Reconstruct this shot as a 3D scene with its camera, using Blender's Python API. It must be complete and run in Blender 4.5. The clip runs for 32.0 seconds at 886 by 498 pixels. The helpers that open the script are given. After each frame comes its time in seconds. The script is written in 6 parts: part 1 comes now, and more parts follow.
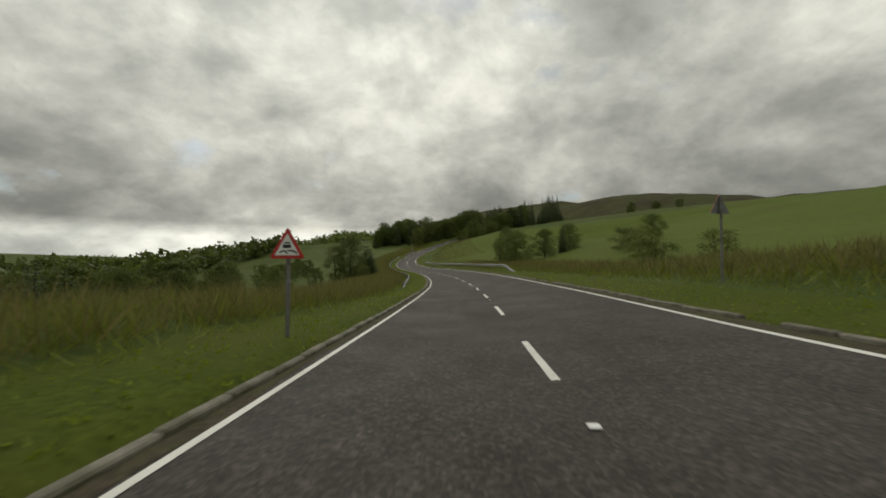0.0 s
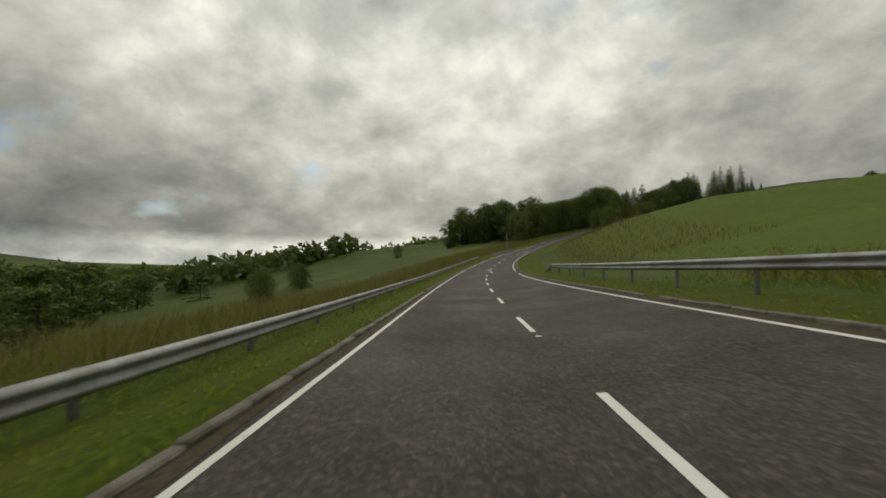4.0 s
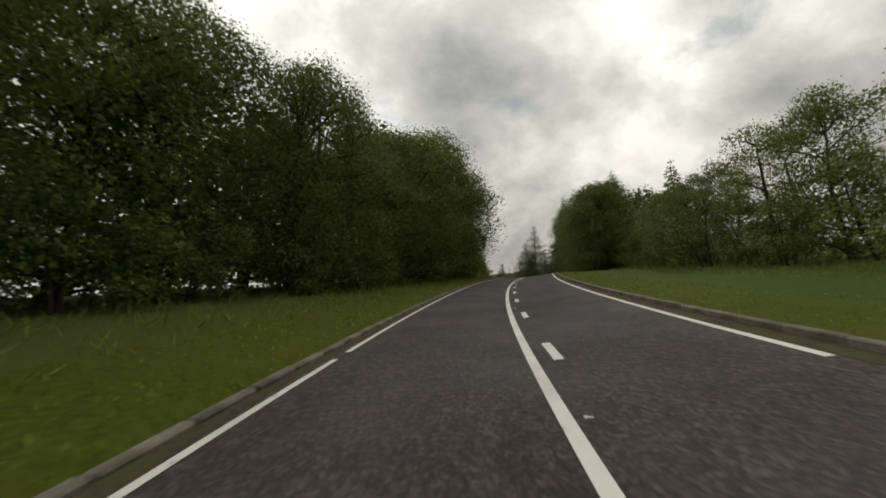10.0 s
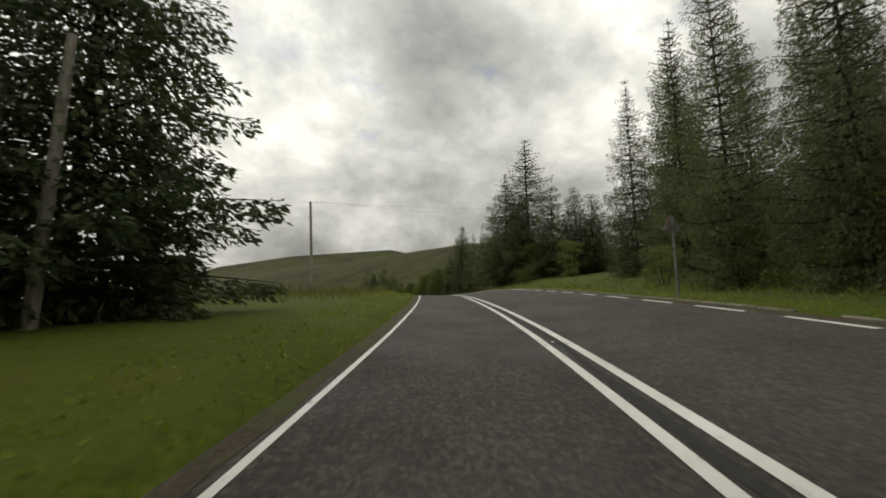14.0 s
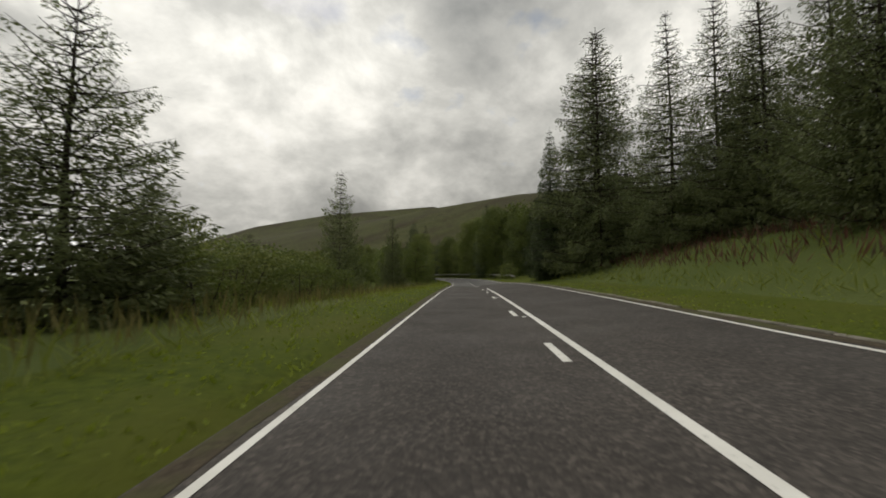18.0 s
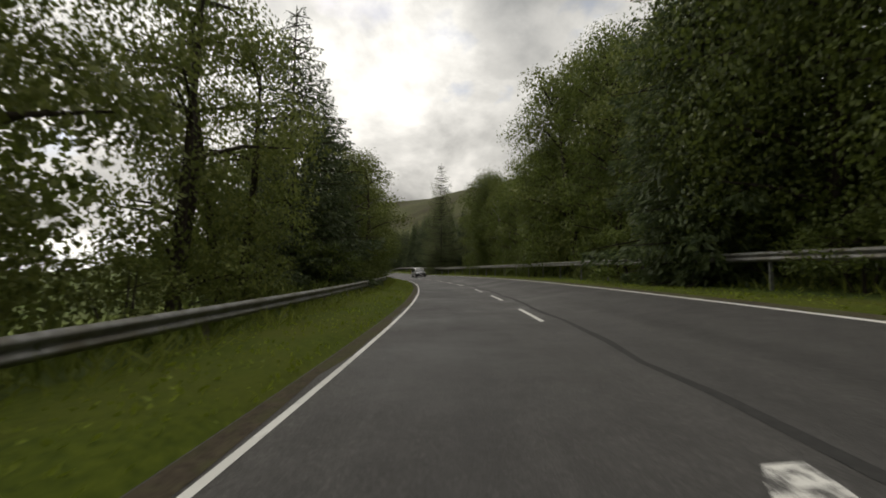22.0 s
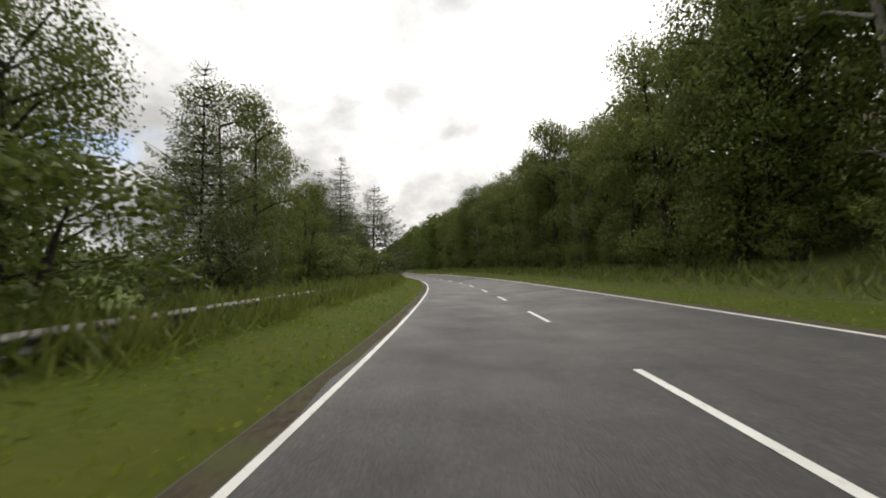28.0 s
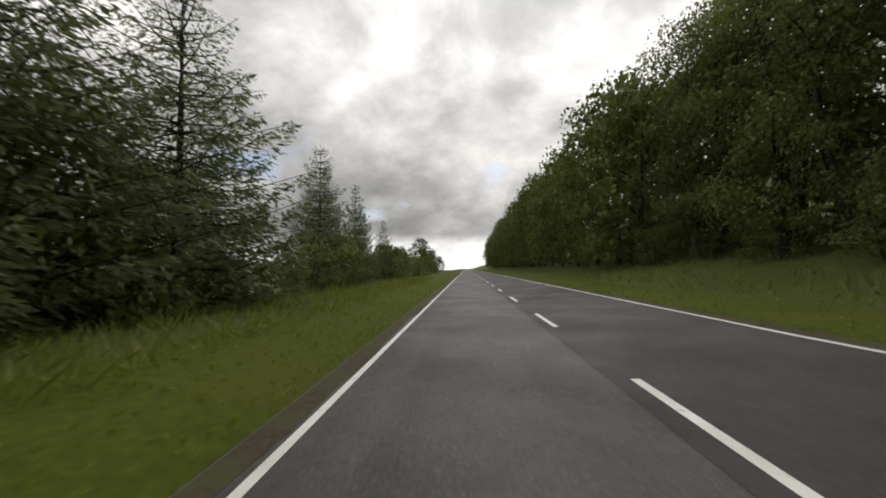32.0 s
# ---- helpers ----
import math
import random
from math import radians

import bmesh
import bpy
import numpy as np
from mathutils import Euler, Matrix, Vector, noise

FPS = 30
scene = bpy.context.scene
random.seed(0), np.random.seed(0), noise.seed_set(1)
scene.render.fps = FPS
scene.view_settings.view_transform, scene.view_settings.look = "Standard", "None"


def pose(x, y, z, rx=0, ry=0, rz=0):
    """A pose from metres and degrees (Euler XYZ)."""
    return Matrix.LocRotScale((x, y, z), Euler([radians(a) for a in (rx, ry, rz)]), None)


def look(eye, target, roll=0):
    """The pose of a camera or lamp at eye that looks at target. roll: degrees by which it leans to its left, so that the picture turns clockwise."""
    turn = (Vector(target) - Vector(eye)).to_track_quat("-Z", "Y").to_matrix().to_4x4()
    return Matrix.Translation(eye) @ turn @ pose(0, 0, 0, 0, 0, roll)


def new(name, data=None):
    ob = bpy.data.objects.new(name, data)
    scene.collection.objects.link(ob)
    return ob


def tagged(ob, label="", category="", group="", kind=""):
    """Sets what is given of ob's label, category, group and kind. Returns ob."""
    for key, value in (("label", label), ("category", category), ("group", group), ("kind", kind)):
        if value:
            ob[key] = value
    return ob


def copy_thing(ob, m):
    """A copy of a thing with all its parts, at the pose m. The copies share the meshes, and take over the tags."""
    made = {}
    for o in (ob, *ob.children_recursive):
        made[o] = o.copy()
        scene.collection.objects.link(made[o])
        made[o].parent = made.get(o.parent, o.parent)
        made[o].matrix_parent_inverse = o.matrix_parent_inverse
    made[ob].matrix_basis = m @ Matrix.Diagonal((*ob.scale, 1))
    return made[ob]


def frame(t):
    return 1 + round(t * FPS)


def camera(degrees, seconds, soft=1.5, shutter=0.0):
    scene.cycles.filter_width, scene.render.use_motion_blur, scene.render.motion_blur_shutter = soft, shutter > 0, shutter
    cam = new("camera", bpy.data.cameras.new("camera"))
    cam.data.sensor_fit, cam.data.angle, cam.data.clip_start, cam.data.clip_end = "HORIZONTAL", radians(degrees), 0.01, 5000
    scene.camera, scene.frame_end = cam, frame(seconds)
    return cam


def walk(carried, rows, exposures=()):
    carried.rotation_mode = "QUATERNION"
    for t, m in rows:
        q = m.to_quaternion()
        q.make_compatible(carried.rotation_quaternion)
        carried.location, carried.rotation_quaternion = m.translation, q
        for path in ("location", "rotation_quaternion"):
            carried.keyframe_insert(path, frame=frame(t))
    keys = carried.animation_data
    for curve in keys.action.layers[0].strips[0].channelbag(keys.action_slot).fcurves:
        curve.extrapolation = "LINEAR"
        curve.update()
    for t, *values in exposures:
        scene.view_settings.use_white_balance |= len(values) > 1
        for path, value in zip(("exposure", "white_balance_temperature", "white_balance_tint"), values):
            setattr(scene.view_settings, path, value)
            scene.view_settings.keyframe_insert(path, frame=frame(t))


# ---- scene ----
# ---------------------------------------------------------------- the drive: one table for camera and road
LENS = 740.0 / 784.0                     # focal length over half the picture's width
EYE_H = 1.25                             # camera above the road
AIM_X, AIM_Y = 41.0 / 740.0, 37.0 / 740.0   # how far the camera looks left of and above its way
# seconds, turn to the left, tilt up (both in 1/740 rad), speed in m/s, roll in degrees
DRIVE = [
    (0.0, -17, 25, 22.0, 0), (0.5, -5, 29, 22.0, 0), (1.0, 14, 25, 22.0, 0), (1.5, 38, 35, 22.0, 0), (2.0, 75, 38, 22.0, 0), (2.5, 101, 35, 22.0, 0), (3.0, 128, 37, 22.0, 0),
    (3.5, 155, 37, 22.0, 0), (4.5, 157, 48, 22.0, 0), (5.5, 126, 59, 22.1, 0), (6.0, 93, 80, 22.1, 0), (6.5, 55, 88, 22.0, 0), (7.0, -5, 112, 21.9, 0), (7.5, -38, 116, 21.9,
    0), (8.0, -90, 124, 22.0, 0), (8.5, -131, 135, 22.0, 0), (9.0, -181, 151, 22.0, 0), (9.5, -234, 165, 22.0, 0), (10.0, -290, 174, 22.0, 0), (10.5, -340, 175, 22.0, 0),
    (11.0, -374, 179, 22.0, 0), (11.5, -407, 179, 22.0, 0), (12.0, -423, 170, 22.0, 0), (12.5, -414, 162, 22.0, 0), (13.0, -406, 147, 22.0, 0), (13.5, -376, 132, 22.1, 0),
    (14.0, -341, 120, 22.2, 0), (14.5, -309, 105, 22.1, 0), (15.0, -281, 99, 22.0, 0), (15.5, -255, 83, 22.0, 0), (16.5, -237, 63, 22.0, 0), (17.5, -257, 53, 22.1, 0), (18.0,
    -262, 50, 22.1, 0), (19.0, -258, 42, 22.7, 0), (20.0, -254, 27, 23.0, 0), (20.5, -255, 29, 23.4, 0), (21.0, -238, 43, 23.4, 0), (21.5, -206, 43, 23.3, 0), (22.0, -173,
    41, 23.4, 0), (22.5, -136, 42, 23.4, 0), (23.0, -93, 41, 23.5, 0), (23.5, -57, 38, 23.6, 0), (24.0, -17, 37, 23.7, 0), (25.0, 66, 42, 23.7, 0), (26.0, 167, 56, 23.4, 0),
    (26.5, 197, 41, 23.4, 0), (27.5, 256, 39, 22.9, 0), (28.5, 315, 37, 22.9, 0), (29.0, 331, 36, 22.4, 0), (29.5, 363, 40, 22.4, 0), (30.0, 404, 38, 22.5, 0), (30.5, 443,
    38, 22.5, 0), (31.0, 465, 38, 22.6, 0), (31.5, 476, 38, 22.6, 0), (32.0, 475, 37, 22.6, 0)]


def smooth(values, n):
    k = np.hanning(2 * n + 3)[1:-1]
    pad = np.concatenate([2 * values[0] - values[n:0:-1], values, 2 * values[-1] - values[-2:-n - 2:-1]])
    return np.convolve(pad, k / k.sum(), "valid")


DT = 0.02
TIMES = np.arange(0, 32.0 + DT / 2, DT)
YAW, TILT, SPEED, ROLL = [smooth(np.interp(TIMES, [r[0] for r in DRIVE], [r[i] for r in DRIVE]), 18) for i in (1, 2, 3, 4)]
YAW, TILT = YAW / 740.0, TILT / 740.0
HEAD = YAW - AIM_X                       # way of travel, left of +Y
GRADE = TILT - AIM_Y
STEP = np.concatenate([[0], (SPEED[1:] + SPEED[:-1]) / 2 * DT])
WAY = np.cumsum(STEP)
CX = np.cumsum(-np.sin(HEAD) * np.cos(GRADE) * STEP)
CY = np.cumsum(np.cos(HEAD) * np.cos(GRADE) * STEP)
CZ = np.cumsum(np.sin(GRADE) * STEP)
# the road runs on straight behind the start and past the end
BACK, ON = 120.0, 700.0
AXIS = np.concatenate([[-BACK], WAY, [WAY[-1] + ON]])
RX = np.concatenate([[CX[0] + np.sin(HEAD[0]) * BACK], CX, [CX[-1] - np.sin(HEAD[-1]) * ON]])
RY = np.concatenate([[CY[0] - np.cos(HEAD[0]) * BACK], CY, [CY[-1] + np.cos(HEAD[-1]) * ON]])
RZ = np.concatenate([[CZ[0] - np.sin(GRADE[0]) * BACK], CZ, [CZ[-1] + 0.004 * ON]])
RH = np.concatenate([[HEAD[0]], HEAD, [HEAD[-1]]])


def S(t):
    """Metres along the road at the time t of the drive."""
    return float(np.interp(t, TIMES, WAY))


CHORD = math.atan2(-(CX[-1] - CX[0]), CY[-1] - CY[0])
NEAR = 90.0


def plan(s, u):
    """The place on the map, s metres along the road and u metres to the right of the camera's line (arrays)."""
    s, u = np.broadcast_arrays(np.asarray(s, float), np.asarray(u, float))
    x, y, h = np.interp(s, AXIS, RX), np.interp(s, AXIS, RY), np.interp(s, AXIS, RH)
    n = np.clip(u, -NEAR, NEAR)
    far = u - n
    return x + np.cos(h) * n + math.cos(CHORD) * far, y + np.sin(h) * n + math.sin(CHORD) * far


def road_z(s):
    return np.interp(s, AXIS, RZ)


def keyed(table, s, col=1):
    """A value along the road, from rows of (time of the drive, value, ...)."""
    return np.interp(s, [S(r[0]) if r[0] <= 32 else S(32) + (r[0] - 32) * 22 for r in table], [r[col] for r in table])


# time, left edge line, centre line, right edge line, rise of the right edge
LANES = [
    (-5, -1.97, 1, 4.195, 0.377), (0.3, -1.94, 1.03, 4.207, 0.374), (1.35, -1.7, 1.34, 4.624, 0.523), (2.4, -1.66, 1.28, 4.542, 0.534), (3.4, -1.52, 1.481, 4.736, 0.523), (4.8, -1.8, 1.251, 4.337, 0.422),
    (6.3, -2.1, 1, 3.83, 0.33), (7.3, -2.2, 0.55, 3.2, 0.36), (8.3, -2.1, 0.893, 3.35, 0.36), (9.3, -2, 0.715, 3.18, 0.37), (10.3, -1.952, 0.745, 3.35, 0.37), (11.3, -2.005, 0.772, 3.77, 0.37),
    (12.3, -1.858, 0.982, 4.346, 0.358), (13.4, -1.435, 1.526, 5.418, 0.382), (14.4, -1.431, 1.464, 5.641, 0.479), (15.4, -1.63, 1.256, 5.426, 0.524), (18.3, -1.56, 1.36, 5.01, 0.259), (19.3, -1.582, 1.358, 5.102, 0.382),
    (20.3, -1.658, 1.392, 5.105, 0.451), (21.3, -1.596, 1.665, 5.415, 0.474), (22.3, -1.519, 2.038, 5.927, 0.517), (23.3, -1.384, 2.186, 6.122, 0.507), (24.3, -1.106, 2.397, 6.227, 0.505), (25.3, -1.146, 2.464, 6.143, 0.404),
    (26.3, -1.322, 2.316, 5.944, 0.336), (29.3, -1.363, 2.12, 5.669, 0.334), (30.3, -1.409, 1.8, 5.349, 0.337), (31.3, -1.244, 1.756, 5.218, 0.419), (32.3, -1.268, 1.902, 4.971, 0.231)]


def lane(s):
    return tuple(keyed(LANES, s, i) for i in (1, 2, 3, 4))


def road_lift(s, u):
    """Height of the made road above its axis: the far lane is banked up a little."""
    _, c, r, z = lane(s)
    return np.clip((u - c) / (r - c), 0, 1.6) * z


def S_(t):
    return S(t) if t <= 32 else S(32) + (t - 32) * 22


# land beside the road: heights over the road at these distances out from its edge
OUT = [0.25, 0.6, 2.2, 5, 9, 16, 30, 60, 120, 300, 800, 3600]
LAND_L = [(-5, 0.06, 0.14, 0.25, 0.45, 0.7, 0.4, -0.8, -3, -8, -12, -6, 30),
          (0, 0.06, 0.14, 0.25, 0.45, 0.7, 0.4, -1, -4, -9, -12, -6, 30),
          (1.2, 0.05, 0.02, -0.38, -0.5, -0.7, -1.6, -3.5, -6, -9, -12, -6, 30),
          (4, 0.05, 0.02, -0.38, -0.6, -1.2, -2.6, -5, -8, -12, -14, -6, 30),
          (6, 0.05, 0.05, -0.28, -0.5, -1.2, -2.6, -6, -11, -18, -22, -10, 30),
          (7.4, 0.06, 0.12, 0.10, 0.1, -0.1, -1.2, -4, -9, -20, -30, -12, 30),
          (9, 0.06, 0.14, 0.22, 0.4, 0.4, 0.2, -1, -6, -20, -36, -16, 30),
          (10.2, 0.06, 0.14, 0.22, 0.4, 0.5, 0.4, 0, -3, -14, -30, -16, 30),
          (12, 0.06, 0.14, 0.15, 0.2, 0.3, 0.3, 0, -1, -7, -24, -16, 30),
          (15, 0.06, 0.14, 0.15, 0.1, 0.0, -0.4, -1.4, -4, -10, -26, -16, 30),
          (18, 0.06, 0.14, 0.2, 0.2, 0.0, -0.6, -2, -5, -12, -26, -10, 30),
          (20.5, 0.06, 0.14, -0.05, -0.7, -1.5, -2.4, -4.2, -8, -14, -26, -10, 30),
          (23, 0.06, 0.14, 0.10, 0.0, -1.0, -2, -4, -8, -14, -26, -10, 30),
          (28, 0.06, 0.14, 0.2, 0.2, -0.2, -1, -3, -7, -14, -26, -10, 30),
          (34, 0.06, 0.14, 0.2, 0.1, -0.4, -1, -3, -7, -14, -26, -10, 30)]
LAND_R = [(-5, 0.05, 0.12, 0.3, 0.9, 1.8, 3.0, 5, 8, 14, 30, 60, 60),
          (1.5, 0.05, 0.12, 0.2, 0.5, 0.9, 1.8, 4, 8, 16, 32, 60, 60),
          (4.0, 0.05, 0.12, 0.2, 0.6, 1.2, 2.4, 6, 10, 18, 32, 60, 60),
          (5.8, 0.05, 0.12, 0.25, 0.7, 1.6, 3.1, 6.0, 8.6, 16, 32, 60, 60),
          (7.6, 0.05, 0.12, 0.25, 0.9, 2.9, 6.0, 10, 12, 16, 26, 60, 60),
          (8.6, 0.05, 0.12, 0.25, 0.9, 2.7, 5.2, 8, 10, 14, 26, 60, 60),
          (9.6, 0.05, 0.12, 0.2, 0.5, 1.6, 2.7, 4, 6, 10, 26, 60, 60),
          (11.5, 0.05, 0.12, 0.15, 0.3, 0.8, 1.2, 2, 4, 8, 26, 60, 60),
          (13, 0.05, 0.12, 0.1, 0.2, 0.4, 0.8, 2, 4, 8, 26, 60, 60),
          (15.5, 0.05, 0.12, 0.1, 0.3, 1.2, 2.0, 3.5, 6, 12, 30, 60, 60),
          (17.3, 0.05, 0.12, 0.2, 0.8, 2.4, 4.2, 6.5, 9, 14, 30, 60, 60),
          (18.7, 0.05, 0.12, 0.2, 0.9, 2.8, 4.8, 7.0, 9, 14, 30, 60, 60),
          (19.7, 0.05, 0.12, 0.2, 0.9, 2.9, 4.6, 6, 8, 13, 30, 60, 60),
          (20.6, 0.05, 0.12, 0.1, 0.6, 1.8, 3.0, 4.5, 7, 12, 30, 60, 60),
          (22, 0.05, 0.12, 0.05, 0.3, 0.8, 1.8, 4, 8, 16, 34, 60, 60),
          (25.5, 0.05, 0.12, 0.15, 0.4, 0.8, 1.6, 3, 6, 12, 30, 60, 60),
          (28, 0.05, 0.12, 0.15, 0.5, 1.6, 4.0, 8, 14, 22, 40, 70, 60),
          (34, 0.05, 0.12, 0.15, 0.5, 1.6, 4.0, 8, 14, 22, 40, 70, 60)]
# hills far off: east, north, height, spread across and along
HILLS = [(308, 693, 71, 227, 321), (416, 1479, 125, 407, 387), (274, 1424, 55, 691, 241), (-900, 223, 91, 312, 382), (-27, -444, 43, 200, 889), (-71, 832, 100, 200, 226)]


def land(s, u):
    """Height of the ground at the plan place (s, u), arrays of one shape."""
    s, u = np.broadcast_arrays(np.asarray(s, float), np.asarray(u, float))
    l, c, r, zr = lane(s)
    base = road_z(s)
    dl, dr = (l - 0.3) - u, u - (r + 0.3)
    d = np.maximum(np.maximum(dl, dr), 0.0)
    out = np.asarray(OUT)
    k = np.clip(np.searchsorted(out, d), 1, len(out) - 1)
    f = np.clip((d - out[k - 1]) / (out[k] - out[k - 1]), 0, 1)
    z = np.zeros(s.shape)
    for side, table in ((dl > 0, LAND_L), (dr > 0, LAND_R)):
        cols = np.stack([keyed(table, s, i + 1) for i in range(len(out))], -1)
        a = np.take_along_axis(cols, (k - 1)[..., None], -1)[..., 0]
        b = np.take_along_axis(cols, k[..., None], -1)[..., 0]
        z = np.where(side, a + (b - a) * f, z)
    z = np.where(dr > 0, z + zr * np.clip(1.2 - d / 12, 0, 1), z)
    w = np.interp(d, [0, 60, 120, 300, 800], [1, 1, 0.85, 0.5, 0.2])
    x, y = plan(s, u)
    far = np.interp(d, [60, 300], [0, 1])
    h = np.zeros(s.shape)
    for hx, hy, hh, wx, wy in HILLS:
        h = h + hh * np.exp(-((x - hx) / wx) ** 2 - ((y - hy) / wy) ** 2)
    wave = np.sin(x * 0.11 + 1.3 * np.sin(y * 0.07)) * np.cos(y * 0.09 + 0.7) * 0.25 + np.sin(x * 0.43 + y * 0.31) * 0.06
    z = z + wave * np.interp(d, [1.5, 12, 60], [0, 0.6, 2.5])
    on_road = (dl <= 0) & (dr <= 0)
    return np.where(on_road, base + road_lift(s, u) - 0.12, base * w + z + h * far)


cam = camera(2 * math.degrees(math.atan(1 / LENS)), 32.0, soft=1.8, shutter=0.08)


def eye_pose(t):
    i = min(int(round(t / DT)), len(TIMES) - 1)
    e, a = TILT[i], YAW[i]
    eye = Vector((CX[i], CY[i], CZ[i] + EYE_H))
    ahead = Vector((-math.sin(a) * math.cos(e), math.cos(a) * math.cos(e), math.sin(e)))
    return look(eye, eye + ahead, float(ROLL[i]))


walk(cam, [(k * 0.2, eye_pose(k * 0.2)) for k in range(161)],
     [(0, -0.35, 6750, 5), (8, -0.38, 6750, 5), (9.4, -0.1, 6720, 7), (10, -0.02, 6700, 8), (12, 0.25, 6550, 12), (14, 0.0, 6700, 8), (15.5, -0.38, 6600, 5), (18, -0.1, 6650, 10), (20, 0.0, 6650, 9), (21, -0.05, 6700, 9), (22, 0.2, 6650, 12), (23, 0.55, 6600, 13), (27, 0.6, 6500, 13), (29, 0.35, 6450, 14), (30, -0.2, 6450, 14), (31, 0.04, 6450, 14), (32, 0.10, 6450, 14)])


# ---------------------------------------------------------------- sky and light
def N(tree, kind, **sets):
    n = tree.nodes.new(kind)
    for k, v in sets.items():
        if k == "op":
            n.operation = v
        elif k == "blend":
            n.blend_type, n.data_type = v, "RGBA"
        elif k == "dims":
            n.noise_dimensions = v
        else:
            n.inputs[k.replace("_", " ")].default_value = v
    return n


def ramp(tree, fac, stops):
    n = tree.nodes.new("ShaderNodeValToRGB")
    els = n.color_ramp.elements
    while len(els) < len(stops):
        els.new(0.5)
    for e, (p, c) in zip(els, stops):
        e.position = p
        e.color = (*c, 1) if len(c) == 3 else (c[0], c[0], c[0], 1)
    tree.links.new(fac, n.inputs["Fac"])
    return n.outputs["Color"]


SUN_UP, SUN_TURN = radians(38), radians(-18)
world = bpy.data.worlds.new("overcast_sky")
scene.world = world
world.use_nodes = True
wt = world.node_tree
wt.nodes.clear()
sky = wt.nodes.new("ShaderNodeTexSky")
sky.sky_type, sky.sun_disc, sky.sun_elevation, sky.sun_rotation = "NISHITA", False, SUN_UP, SUN_TURN
coord = wt.nodes.new("ShaderNodeTexCoord")
split = wt.nodes.new("ShaderNodeSeparateXYZ")
wt.links.new(coord.outputs["Generated"], split.inputs[0])
# a cloud deck: heaps of cloud on a flat ceiling, drawn out towards the horizon
up = N(wt, "ShaderNodeMath", op="MAXIMUM")
up.inputs[1].default_value = 0.0
wt.links.new(split.outputs["Z"], up.inputs[0])
away = N(wt, "ShaderNodeMath", op="ADD")
away.inputs[1].default_value = 0.62
wt.links.new(up.outputs[0], away.inputs[0])
deck = N(wt, "ShaderNodeVectorMath", op="DIVIDE")
wt.links.new(coord.outputs["Generated"], deck.inputs[0])
wt.links.new(away.outputs[0], deck.inputs[1])
big = N(wt, "ShaderNodeTexNoise", Scale=4.2, Detail=10.0, Roughness=0.60, Distortion=0.15)
shift = N(wt, "ShaderNodeVectorMath", op="ADD")
shift.inputs[1].default_value = (3.1, 7.4, 0.0)
wt.links.new(deck.outputs[0], shift.inputs[0])
wt.links.new(shift.outputs[0], big.inputs["Vector"])
wide = N(wt, "ShaderNodeTexNoise", Scale=1.8, Detail=4.0, Roughness=0.5)
wt.links.new(shift.outputs[0], wide.inputs["Vector"])
sumn = N(wt, "ShaderNodeMath", op="MULTIPLY_ADD")
sumn.inputs[1].default_value = 0.62
wt.links.new(wide.outputs["Fac"], sumn.inputs[0])
half = N(wt, "ShaderNodeMath", op="MULTIPLY")
half.inputs[1].default_value = 0.55
wt.links.new(big.outputs["Fac"], half.inputs[0])
wt.links.new(half.outputs[0], sumn.inputs[2])
cloud = ramp(wt, sumn.outputs[0], [(0.38, (0.27, 0.278, 0.272)), (0.54, (0.54, 0.54, 0.51)), (0.63, (0.80, 0.795, 0.745)), (0.74, (1.22, 1.20, 1.12))])
# a pale strip above the horizon and a darker bank of cloud just over it
low = ramp(wt, split.outputs["Z"], [(0.0, (1.3,)), (0.055, (1.2,)), (0.085, (0.54,)), (0.20, (0.66,)), (0.5, (1.08,)), (1.0, (1.5,))])
shade = N(wt, "ShaderNodeMix", blend="MULTIPLY")
shade.inputs[0].default_value = 1.0
wt.links.new(cloud, shade.inputs[6])
wt.links.new(low, shade.inputs[7])
# thinner, brighter cloud round the hidden sun
toward = N(wt, "ShaderNodeVectorMath", op="DOT_PRODUCT")
toward.inputs[1].default_value = (math.sin(SUN_TURN) * math.cos(SUN_UP), math.cos(SUN_TURN) * math.cos(SUN_UP), math.sin(SUN_UP))
wt.links.new(coord.outputs["Generated"], toward.inputs[0])
thin = ramp(wt, toward.outputs["Value"], [(0.35, (0.95,)), (0.80, (1.05,)), (0.93, (1.2,)), (1.0, (1.35,))])
glow = N(wt, "ShaderNodeMix", blend="MULTIPLY")
glow.inputs[0].default_value = 1.0
wt.links.new(shade.outputs[2], glow.inputs[6])
wt.links.new(thin, glow.inputs[7])
blue = N(wt, "ShaderNodeMix", blend="MULTIPLY")
blue.inputs[0].default_value = 1.0
wt.links.new(sky.outputs[0], blue.inputs[6])
blue.inputs[7].default_value = (0.09, 0.09, 0.09, 1)
gaps = ramp(wt, sumn.outputs[0], [(0.70, (1.0,)), (0.82, (0.35,))])
mixsky = N(wt, "ShaderNodeMix", blend="MIX")
wt.links.new(gaps, mixsky.inputs[0])
wt.links.new(blue.outputs[2], mixsky.inputs[6])
wt.links.new(glow.outputs[2], mixsky.inputs[7])
